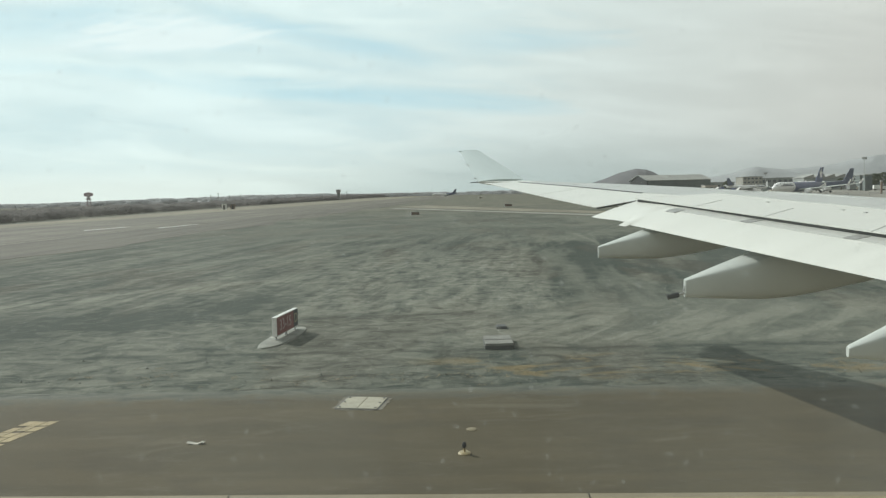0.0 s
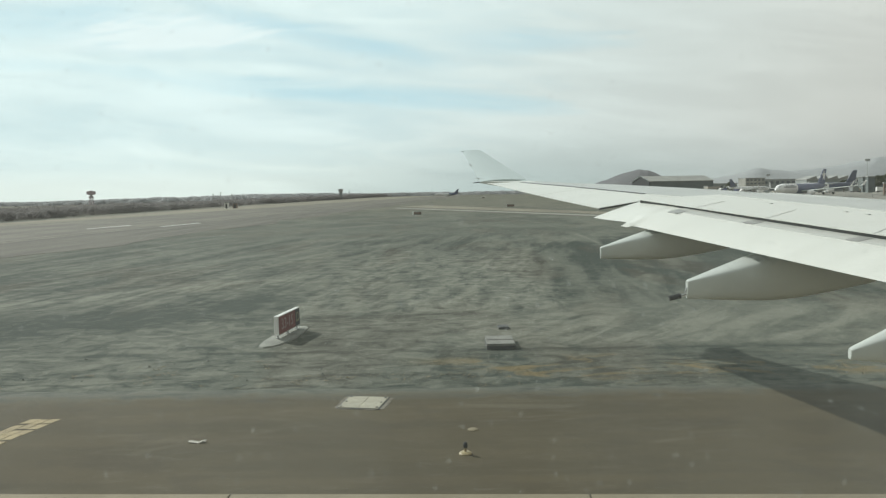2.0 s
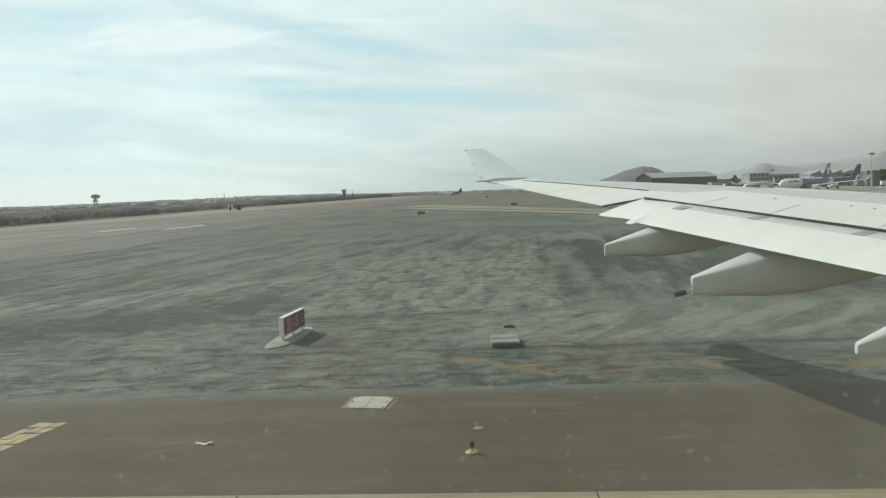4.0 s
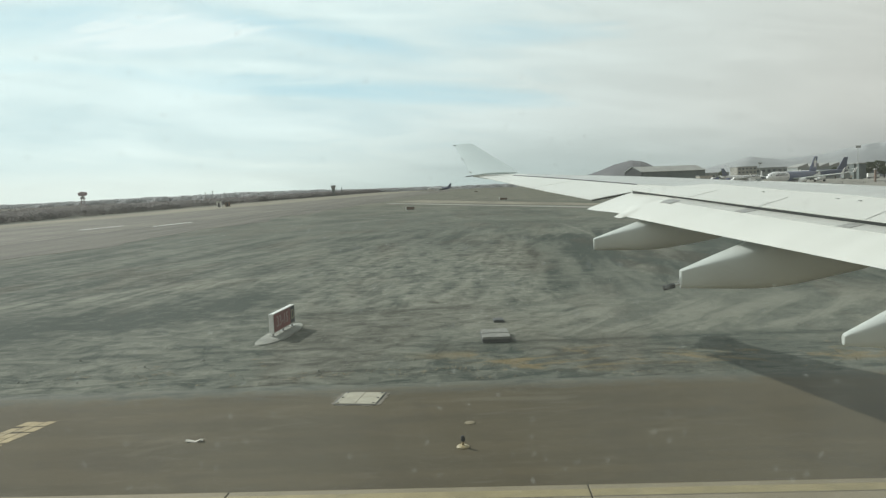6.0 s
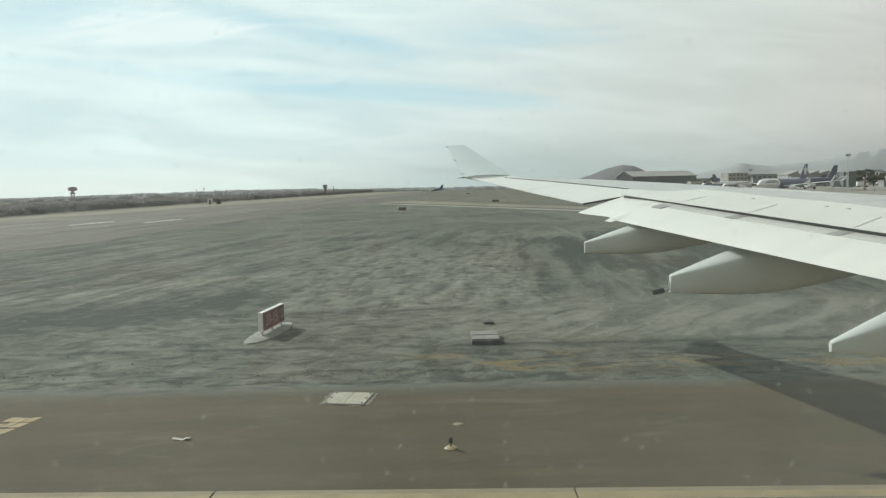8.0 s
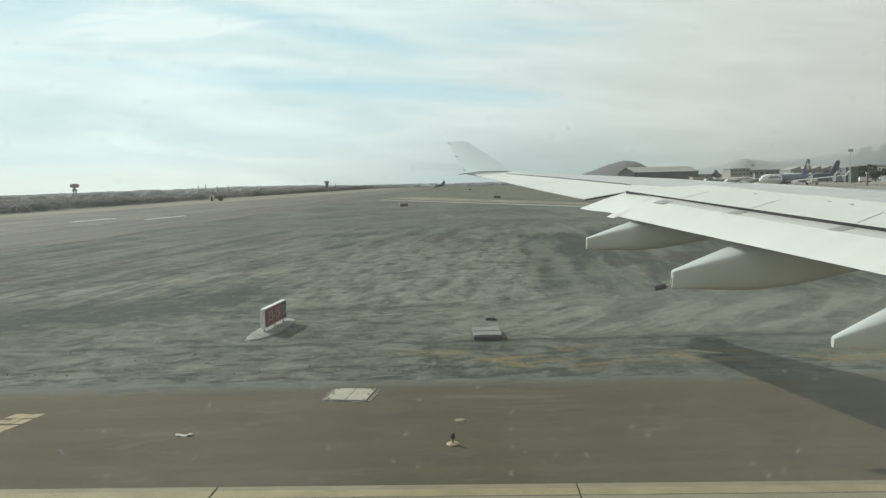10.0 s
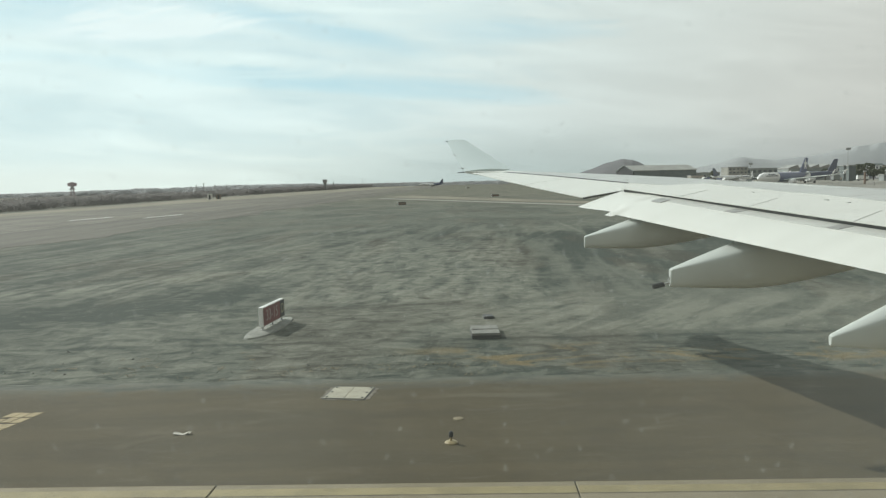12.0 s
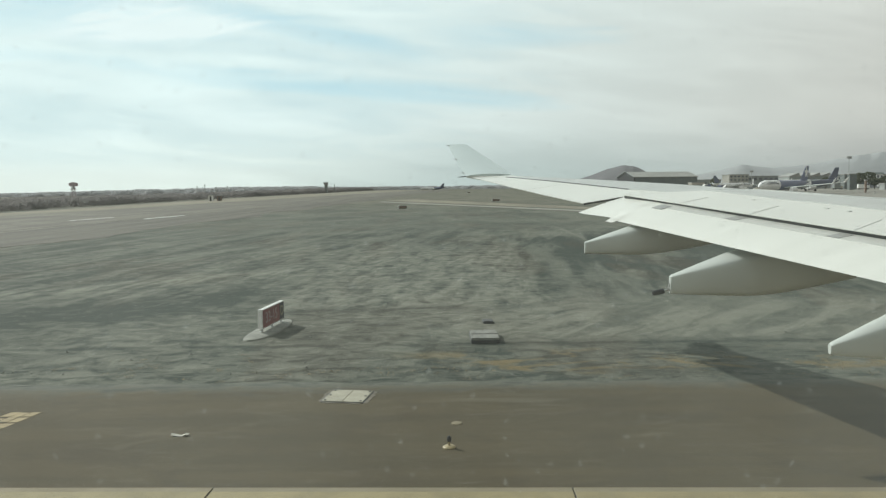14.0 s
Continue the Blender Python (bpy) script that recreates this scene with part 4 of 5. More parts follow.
def edge_light(x, y):
    ob = thing("edge_light", "small taxiway edge light on a yellow base", "light", (x, y, 0.02), 0, group="taxiway edge lights")
    bm = bmesh.new()
    ring = lambda r, z: [Vector((r * math.cos(2 * math.pi * i / 18), r * math.sin(2 * math.pi * i / 18), z)) for i in range(18)]
    loft(bm, [ring(0.125, 0.0), ring(0.125, 0.02), ring(0.10, 0.04), ring(0.035, 0.05)])
    part("base_plate", bm, LIGHTYELLOW, ob, "yellow-painted round base", smooth=True)
    bm = rodded((0, 0, 0.04), (0, 0, 0.14), 0.022, n=10)
    part("stem", bm, LIGHTYELLOW, ob, smooth=True)
    bm = bmesh.new()
    loft(bm, [ring(0.03, 0.12), ring(0.042, 0.14), ring(0.04, 0.20), ring(0.022, 0.23), ring(0.006, 0.235)])
    part("lens", bm, BLACK, ob, "dark lamp glass", smooth=True)


def cover_disc(x, y):
    bm = bmesh.new()
    ring = lambda r, z: [Vector((x + r * math.cos(2 * math.pi * i / 16), y + r * math.sin(2 * math.pi * i / 16), z)) for i in range(16)]
    loft(bm, [ring(0.115, 0.0), ring(0.115, 0.03), ring(0.095, 0.04), ring(0.03, 0.042)])
    tagged(finish("junction_cover", bm, CONCRETE, smooth=True), "round pale junction cover set in the asphalt", "cover", group="junction covers")


def asphalt_hatch(x, y):
    """A square plate in a rough collar of mortar, held down by bolts."""
    ob = thing("service_hatch", "pale bolted service hatch set in the asphalt shoulder", "hatch", (x, y, 0.022), -9)
    rng = random.Random(8)
    ring = []
    for k in range(28):
        a = 2 * math.pi * k / 28
        m = max(abs(math.cos(a)), abs(math.sin(a)))
        r = (0.57 + rng.uniform(-0.03, 0.05)) / m
        ring.append((r * math.cos(a) * 1.06, r * math.sin(a)))
    part("mortar_collar", sheet(ring, -0.05, 0.008), MORTAR, ob, "crumbling grey mortar collar")
    part("rim", boxed(-0.52, 0.52, -0.53, 0.53, -0.05, 0.016, bevel=0.006), DARK, ob, "dark metal rim")
    for x0, x1 in ((-0.49, -0.006), (0.006, 0.49)):
        part("plate", boxed(x0, x1, -0.50, 0.50, 0.0, 0.030, bevel=0.006), CREAMPLATE, ob, "pale painted steel plate")
    for sx in (-0.43, 0.43):
        for sy in (-0.42, 0.0, 0.42):
            part("bolt", rodded((sx, sy, 0.02), (sx, sy, 0.042), 0.032, n=8), DARK, ob, "dark rusty bolt")


def broken_slab(x, y):
    """A raised cover of two cracked concrete slabs over a pit in the earth."""
    ob = thing("pit_cover", "cracked grey concrete pit cover raised above the earth", "cover", (x, y, 0.0), 1)
    # curb colour holds the side shadow of the raised slabs
    part("curb", boxed(-0.46, 0.46, -0.70, 0.70, -0.2, 0.10, bevel=0.02), DARK, ob, "concrete curb coloured dark for its shaded side")
    for y0, y1, dz in ((-0.70, -0.06, 0.0), (-0.02, 0.42, 0.012)):
        part("slab", boxed(-0.45, 0.45, y0, y1, 0.08, 0.16 + dz, bevel=0.015), PITSLAB, ob, "pale worn concrete slab")
    part("slab", sheet([(-0.45, 0.46), (-0.05, 0.45), (0.0, 0.72), (-0.43, 0.70)], 0.08, 0.15), PITSLAB, ob)
    part("slab", sheet([(0.0, 0.45), (0.45, 0.46), (0.44, 0.71), (0.05, 0.72)], 0.08, 0.16), PITSLAB, ob)


def cable_pit(x, y):
    ob = thing("cable_pit", "small dark iron cable pit lid on earth", "cover", (x, y, 0.0), 3)
    part("frame", boxed(-0.19, 0.19, -0.27, 0.27, -0.1, 0.06, bevel=0.012), DARK, ob)
    part("lid", boxed(-0.16, 0.16, -0.24, 0.24, 0.05, 0.085, bevel=0.008), DARK, ob, "dark iron lid")


def scrap(x, y):
    bm = bmesh.new()
    n = 7
    grid = [[bm.verts.new((x + i * 0.06, y + j * 0.035, 0.03 + 0.035 * noise.noise(Vector((i * 0.7, j * 0.9, 2)))+ 0.01 * abs(i - 3))) for j in range(4)] for i in range(n)]
    for i in range(n - 1):
        for j in range(3):
            bm.faces.new((grid[i][j], grid[i + 1][j], grid[i + 1][j + 1], grid[i][j + 1]))
    ob = finish("paper_scrap", bm, PAPER)
    m = ob.modifiers.new("thick", "SOLIDIFY")
    m.thickness = 0.004
    tagged(ob, "crumpled scrap of pale paper on asphalt", "litter")


def build_near():
    build_sign()
    edge_light(0.05, 14.35)
    cover_disc(0.22, 15.85)
    asphalt_hatch(-2.35, 18.03)
    broken_slab(1.28, 25.0)
    cable_pit(1.58, 28.05)
    scrap(-5.6, 15.2)
    small_sign(-9.5, 177.0, 8, 2.0, "low dark taxiway sign on bare earth")
    small_sign(17.2, 252.9, 5, 2.6, "low dark taxiway sign beside the cross taxiway")
    small_sign(20.3, 620.0, 0, 3.0, "low dark taxiway sign far over the earth")

    # worn yellow cross stripe, broken into flakes
    stripe = tagged(new("cross_stripe"), "cracked and flaking yellow paint stripe on asphalt", "marking", kind="structure")
    rng = random.Random(4)
    for i in range(12):
        for j in range(3):
            if rng.random() < 0.08:
                continue
            y0 = 12.5 + i * 0.38 + rng.uniform(-0.05, 0.05)
            y1 = y0 + 0.38 - rng.uniform(0.0, 0.03)
            x0 = -10.8 + (y0 - 12.5) * 0.20 + j * 0.24
            x1 = x0 + 0.24 - rng.uniform(0.004, 0.025)
            pts = [(x0, y0 + rng.uniform(0, 0.03)), (x1, y0 + rng.uniform(0, 0.03)), (x1 + 0.076 + rng.uniform(-0.03, 0.01), y1 - rng.uniform(0, 0.03)),
                   (x0 + 0.076, y1 - rng.uniform(0, 0.03))]
            part("paint_flake", sheet(pts, 0.01, 0.026), YELLOW, stripe)


build_near()


def build_clutter():
    rng = random.Random(11)
    # stones and clods
    verts, faces = [], []
    for _ in range(420):
        y = 20.0 + 40 * rng.random() ** 1.7
        x = rng.uniform(-0.62, 0.62) * y
        r = rng.choice((0.012, 0.015, 0.02, 0.025, 0.04)) * rng.uniform(0.7, 1.3)
        b = len(verts)
        a0 = rng.uniform(0, 6.28)
        for k in range(5):
            a = a0 + k * 1.257
            rr = r * rng.uniform(0.7, 1.25)
            verts.append((x + rr * math.cos(a), y + rr * math.sin(a), -0.01))
        verts.append((x + rng.uniform(-.3, .3) * r, y + rng.uniform(-.3, .3) * r, r * rng.uniform(0.4, 0.9)))
        faces += [(b + k, b + (k + 1) % 5, b + 5) for k in range(5)]
    me = bpy.data.meshes.new("stones")
    me.from_pydata(verts, [], faces)
    me.materials.append(STONE)
    tagged(new("stones", me), "loose grey stones and clods on earth", "stones", kind="stuff")
    # tufts of dead grass along the edge
    verts, faces = [], []
    for _ in range(240):
        x = rng.uniform(-6, 14) if rng.random() < 0.8 else rng.uniform(-14, -6)
        y = 19.5 - 0.02 * x + abs(rng.gauss(1.4, 0.8))
        if noise.noise(Vector((x * 0.5, y * 0.9, 5))) < 0.02:
            continue
        for _ in range(10):
            a, h, sp = rng.uniform(0, 6.28), rng.uniform(0.015, 0.05), rng.uniform(0.03, 0.16)
            bx, by = x + rng.gauss(0, 0.09), y + rng.gauss(0, 0.06)
            b = len(verts)
            verts += [(bx, by, -0.01), (bx + 0.02 * math.sin(a), by - 0.02 * math.cos(a), -0.01), (bx + sp * math.cos(a), by + sp * math.sin(a), h)]
            faces.append((b, b + 1, b + 2))
    me = bpy.data.meshes.new("dead_grass")
    me.from_pydata(verts, [], faces)
    me.materials.append(STRAW)
    tagged(new("dead_grass", me), "sparse tufts of straw-coloured dead grass", "grass", kind="stuff")


build_clutter()


# ---------------------------------------------------------------- far scrub, trees and hills
def clump_mesh(name, spots, mat, label, category):
    """Ragged foliage: each spot (x, y, z, radius, height) becomes a cloud of small leaf sprays."""
    rng = random.Random(len(spots))
    verts, faces = [], []
    for x, y, z, r, h in spots:
        for _ in range(120):
            a, e = rng.uniform(0, 6.28), rng.random() ** 0.6
            q = r * rng.uniform(0.2, 1.0) * math.sqrt(1 - 0.75 * e * e)
            c = Vector((x + q * math.cos(a), y + q * math.sin(a), z + h * e))
            s = r * rng.uniform(0.08, 0.15)
            stray = Vector((rng.gauss(0, 1), rng.gauss(0, 1), rng.gauss(0, 1)))
            n = (Vector((q * math.cos(a) / r, q * math.sin(a) / r, 0.35 + 0.9 * e)) + 0.20 * stray).normalized()
            t = n.orthogonal().normalized()
            w = n.cross(t)
            b = len(verts)
            k = 3
            for i in range(k):
                f = 6.283 * i / k + rng.uniform(-.4, .4)
                p = c + (t * math.cos(f) + w * math.sin(f)) * s * rng.uniform(0.6, 1.2)
                verts.append((p.x, p.y, max(p.z, z - 0.05)))
            faces.append(tuple(range(b, b + k)))
    me = bpy.data.meshes.new(name)
    me.from_pydata(verts, [], faces)
    me.materials.append(mat)
    return tagged(new(name, me), label, category, kind="stuff")


def build_far_growth():
    rng = random.Random(5)
    line = [(-116, 20), (-114, 120), (-117, 200), (-124, 300), (-130, 470), (-136, 800), (-142, 1476), (-55, 1900)]
    spots = []
    for (xa, ya), (xb, yb) in zip(line, line[1:]):
        n = int(math.hypot(xb - xa, yb - ya) * (4.4 if ya < 460 else 2.0))
        for _ in range(n):
            t = rng.random()
            d = rng.random() ** 1.6 * 55
            y = lin(ya, yb, t)
            hh = lin(2.2, 3.9, rng.random()) * (0.85 + 0.3 * noise.noise(Vector((y * 0.03, d * 0.05, 1))))
            if y > 500:
                hh *= 1.0 + (y - 500) / 900
            spots.append((lin(xa, xb, t) - d, y, 0, rng.uniform(1.4, 3.0) * (1 if y < 500 else 1.6), hh))
    clump_mesh("scrub", spots, SCRUB, "band of dry brown-green scrub beyond the runway", "scrub")
    spots = []
    for _ in range(1500):
        u = rng.uniform(-0.95, 0.16)
        back = min(1.0, max(0.0, (u + 0.24) / 0.16))
        d = rng.uniform(lin(800, 1500, back), lin(1700, 2400, back))
        low = lin(0.95, 0.62, back) * (1 + 0.25 * noise.noise(Vector((u * 14, 3, 2))))
        spots.append((u * d, d, 0, rng.uniform(8, 16), low * rng.uniform(6.5, 10.5) * (d / 1200) ** 0.5 * min(1.0, max(0.42, 1.0 - (-0.25 - u) * 1.9))))
    clump_mesh("far_trees", spots, FARSCRUB, "line of far trees on the horizon, haze put into their colour", "trees")
    # trees among the airport buildings
    for u, d, h in ((0.352, 640, 9), (0.398, 700, 10), (0.415, 690, 11), (0.497, 560, 8), (0.540, 560, 11), (0.552, 575, 12), (0.573, 540, 8), (0.585, 560, 9), (0.525, 545, 8), (0.560, 500, 7), (0.318, 720, 9)):
        tree = thing("tree", "dark green broad-crowned tree beside airport buildings", "tree", (u * d, d, 0), group="trees by the buildings")
        bm = rodded((0, 0, 0), (0, 0, h * 0.5), 0.35, 0.2, 8)
        for k in range(4):
            a = k * 1.6
            rod(bm, (0, 0, h * 0.4), (1.6 * math.cos(a), 1.6 * math.sin(a), h * 0.7), 0.16, 0.06, 6)
        part("trunk", bm, BARK, tree, "brown trunk")
        rr = random.Random(int(d + h * 7))
        vs, fs = [], []
        for _ in range(220):
            a, e = rr.uniform(0, 6.28), rr.random()
            q = h * 0.42 * math.sqrt(max(0.05, 1 - (2 * e - 1) ** 2)) * rr.uniform(0.45, 1.05)
            c = Vector((q * math.cos(a), q * math.sin(a), h * (0.38 + 0.62 * e)))
            for _k in range(1):
                b = len(vs)
                for i in range(5):
                    f = 1.257 * i
                    vs.append(tuple(c + Vector((math.cos(f) * 0.8 * rr.uniform(.5, 1.2), rr.uniform(-.6, .6), math.sin(f) * 0.7 * rr.uniform(.5, 1.2)))))
                fs.append(tuple(range(b, b + 5)))
        me = bpy.data.meshes.new("crown")
        me.from_pydata(vs, [], fs)
        me.materials.append(LEAF)
        crown = new("crown", me)
        crown.parent = tree


build_far_growth()


def ridge(name, d, points, depth, mat, label, seed):
    """A range of hills at distance d: (bearing as a tangent, height)."""
    us = [p[0] for p in points]
    hs = [p[1] for p in points]
    n = 140
    bm = bmesh.new()
    rows = []
    for j, (f, dd) in enumerate(((0.0, -depth), (0.35, -depth * 0.62), (0.72, -depth * 0.3), (1.0, 0.0), (0.6, depth * 0.6), (0.0, depth))):
        row = []
        for i in range(n):
            u = lin(us[0], us[-1], i / (n - 1))
            h = float(np.interp(u, us, hs))
            rough = 1 + 0.05 * noise.noise(Vector((u * 60, j * 1.7, seed))) + 0.02 * noise.noise(Vector((u * 190, j * 3.1, seed)))
            row.append(bm.verts.new((u * d * (1 + dd / d), d + dd, max(-3.0, h * f * rough - (3.0 if f == 0 else 0)))))
        rows.append(row)
    for a, b in zip(rows, rows[1:]):
        for i in range(n - 1):
            bm.faces.new((a[i], a[i + 1], b[i + 1], b[i]))
    tagged(finish(name, bm, mat, smooth=True), label, "hill", kind="structure")


ridge("hill", 2500, [(0.145, 0), (0.165, 14), (0.185, 32), (0.205, 48), (0.220, 61), (0.236, 69), (0.247, 65), (0.257, 54), (0.268, 38), (0.283, 18), (0.30, 0)], 260, HILL,
      "bare grey-brown hill in haze", 2)
ridge("mound", 645, [(0.478, 0), (0.49, 2.5), (0.505, 6.5), (0.53, 8.2), (0.56, 9.0), (0.60, 10.5), (0.66, 12), (0.75, 9), (0.9, 0)], 46, HILL,
      "low bare rise dotted with houses", 5)
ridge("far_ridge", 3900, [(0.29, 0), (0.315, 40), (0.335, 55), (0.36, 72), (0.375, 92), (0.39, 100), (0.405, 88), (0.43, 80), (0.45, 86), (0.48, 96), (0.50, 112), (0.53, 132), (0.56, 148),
                          (0.60, 165), (0.66, 195), (0.75, 240), (0.9, 160), (1.05, 0)], 320, FARHILL, "mountain ridge with thick haze put into its pale colour", 9)


# ---------------------------------------------------------------- far airport
def jet(at, heading, length, label, rear, fin_mat, group="parked airliners", winglets=True, emblem=False, split=0.0):
    """A narrow-body airliner, nose along its own +x."""
    k = length / 40.0
    ob = thing("jet", label, "aircraft", at, heading, group=group)
    R = 2.0 * k
    zc = 3.9 * k
    part("front_fuselage", tube(bmesh.new(), [(20 * k, 0, zc - 0.5 * k, 0.15, 0.15), (19.2 * k, 0, zc - 0.35 * k, 0.9 * k, 0.85 * k), (17.6 * k, 0, zc - 0.1 * k, 1.6 * k, 1.6 * k),
                                              (15 * k, 0, zc, R, R), (split * k, 0, zc, R, R)], 18), JETWHITE, ob, "white forward fuselage", smooth=True)
    part("rear_fuselage", tube(bmesh.new(), [(split * k, 0, zc, R * 0.998, R * 0.998), (-7 * k, 0, zc, R, R), (-13 * k, 0, zc + 0.5 * k, 1.5 * k, 1.45 * k), (-18 * k, 0, zc + 1.1 * k, 0.7 * k, 0.7 * k),
                                             (-20 * k, 0, zc + 1.3 * k, 0.2 * k, 0.2 * k)], 18), rear, ob, "painted rear fuselage", smooth=True)
    for s in (-1, 1):
        wingb = loft(bmesh.new(), [[(4 * k, s * 1.6 * k, zc - 1.2 * k), (3 * k, s * 1.6 * k, zc - 0.8 * k), (-3.5 * k, s * 1.6 * k, zc - 1.1 * k), (0, s * 1.6 * k, zc - 1.5 * k)],
                                   [(-4.2 * k, s * 17 * k, zc + 0.3 * k), (-4.6 * k, s * 17 * k, zc + 0.42 * k), (-6.0 * k, s * 17 * k, zc + 0.32 * k), (-5 * k, s * 17 * k, zc + 0.24 * k)]])
        part("main_wing", wingb, GREYPAINT, ob, "pale grey wing")
        if winglets:
            part("winglet", loft(bmesh.new(), [[(-4.4 * k, s * 17 * k, zc + 0.3 * k), (-4.4 * k, s * 17.15 * k, zc + 0.3 * k), (-6.0 * k, s * 17.15 * k, zc + 0.3 * k), (-6.0 * k, s * 17 * k, zc + 0.3 * k)],
                                               [(-6.0 * k, s * 17.7 * k, zc + 2.7 * k), (-6.0 * k, s * 17.8 * k, zc + 2.7 * k), (-6.8 * k, s * 17.8 * k, zc + 2.7 * k), (-6.8 * k, s * 17.7 * k, zc + 2.7 * k)]]), JETWHITE, ob)
        part("engine", tube(bmesh.new(), [(5.2 * k, s * 5.6 * k, 2.0 * k, 0.95 * k, 0.95 * k), (4.6 * k, s * 5.6 * k, 2.0 * k, 1.1 * k, 1.1 * k), (2.4 * k, s * 5.6 * k, 2.05 * k, 1.05 * k, 1.05 * k),
                                          (1.0 * k, s * 5.6 * k, 2.1 * k, 0.6 * k, 0.6 * k)], 14), JETWHITE, ob, "white engine pod", smooth=True)
        part("tailplane", loft(bmesh.new(), [[(-15.5 * k, s * 0.6 * k, zc + 1.3 * k), (-16 * k, s * 0.6 * k, zc + 1.6 * k), (-19 * k, s * 0.6 * k, zc + 1.4 * k), (-17 * k, s * 0.6 * k, zc + 1.2 * k)],
                                             [(-18.3 * k, s * 6 * k, zc + 2.0 * k), (-18.5 * k, s * 6 * k, zc + 2.1 * k), (-19.8 * k, s * 6 * k, zc + 2.05 * k), (-19 * k, s * 6 * k, zc + 1.95 * k)]]), GREYPAINT, ob)
        part("main_gear", rodded((-1.5 * k, s * 3 * k, 0.55 * k), (-1.5 * k, s * 3 * k, zc - 1.2 * k), 0.14 * k), STEEL, ob)
        wheel("wheel", (-1.5 * k, s * 3 * k, 0.55 * k), 0.55 * k, 0.8 * k, ob)
    fin = loft(bmesh.new(), [[(-12.5 * k, 0.14 * k, zc + 1.6 * k), (-12.5 * k, -0.14 * k, zc + 1.6 * k), (-18.4 * k, -0.1 * k, zc + 1.5 * k), (-18.4 * k, 0.1 * k, zc + 1.5 * k)],
                             [(-17.2 * k, 0.08 * k, zc + 7.9 * k), (-17.2 * k, -0.08 * k, zc + 7.9 * k), (-19.8 * k, -0.06 * k, zc + 7.9 * k), (-19.8 * k, 0.06 * k, zc + 7.9 * k)]])
    part("fin", fin, fin_mat, ob, "tall painted tail fin")
    for s in (-1, 1):
        if emblem:
            star = bmesh.new()
            pts = []
            for i in range(10):
                r = (1.75 if i % 2 == 0 else 0.75) * k
                a = math.pi / 2 + i * math.pi / 5
                pts.append((-17.4 * k + r * math.cos(a), zc + 5.2 * k + 1.5 * r * math.sin(a)))
            loft(star, [[(x, s * 0.13 * k, z) for x, z in pts], [(x, s * 0.16 * k, z) for x, z in pts]])
            part("tail_emblem", star, JETWHITE, ob, "white tail emblem")
        wb = boxed((split + 1.5) * k, 17 * k, s * 1.93 * k - 0.06, s * 1.93 * k + 0.06, zc + 0.42 * k, zc + 0.72 * k)
        part("window_band", wb, GLASSDARK, ob, "dark row of cabin windows")
        for i in range(4):
            bar = boxed((14.2 - i * 1.5) * k, (15.3 - i * 1.5) * k, s * 1.80 * k - 0.1, s * 1.80 * k + 0.1, zc + 0.95 * k, zc + 1.2 * k)
            part("title_bar", bar, NAVY, ob)
    part("nose_gear", rodded((14.5 * k, 0, 0.4 * k), (14.5 * k, 0, zc - 1.5 * k), 0.1 * k), STEEL, ob)
    wheel("wheel", (14.5 * k, 0, 0.4 * k), 0.4 * k, 0.5 * k, ob)
    part("windscreen", boxed(17.5 * k, 18.6 * k, -0.9 * k, 0.9 * k, zc + 0.55 * k, zc + 0.85 * k), GLASSDARK, ob)


jet((142.8, 322, 0), -142, 40.5, "white and blue airliner with a starred tail on the apron", BLUEPAINT, BLUEPAINT, emblem=True, split=6.5)
jet((201, 424, 0), -160, 44, "white airliner with navy tail standing on the apron", NAVY, NAVY)
jet((214, 569, 0), 20, 36, "airliner with dark tail beside the terminal", JETWHITE, NAVY)
jet((-14.5, 1010, 0), 192, 33, "distant white airliner with navy tail on the far taxiway", BLUEPAINT, NAVY, winglets=False, split=-3.0)


def building(x, y, w, d, h, turn, wall, roof, label, cols=0, rows=0, gable=0.0, name="building", group="", base=0.0):
    """A block whose front looks down its own -y; windows in rows on the front."""
    ob = thing(name, label, "building", (x, y, base), turn, group=group)
    part("wall", boxed(-w / 2, w / 2, -d / 2, d / 2, -0.3 if base == 0 else -3.0, h), wall, ob)
    bm = bmesh.new()
    if gable:
        loft(bm, [[(s, -d / 2 - 0.6, h - 0.1), (s, d / 2 + 0.6, h - 0.1), (s, d / 2 + 0.6, h + 0.25), (s, 0, h + gable), (s, -d / 2 - 0.6, h + 0.25)] for s in (-w / 2 - 0.6, w / 2 + 0.6)])
    else:
        box(bm, -w / 2 - 0.4, w / 2 + 0.4, -d / 2 - 0.4, d / 2 + 0.4, h, h + 0.5)
    part("roof", bm, roof, ob)
    for r in range(rows):
        for c in range(cols):
            x0 = -w / 2 + (c + 0.22) * w / cols
            x1 = -w / 2 + (c + 0.78) * w / cols
            z0 = (r + 0.35) * h / rows
            part("window", boxed(x0, x1, -d / 2 - 0.06, -d / 2 + 0.06, z0, z0 + 0.42 * h / rows), GLASSDARK, ob)
    return ob


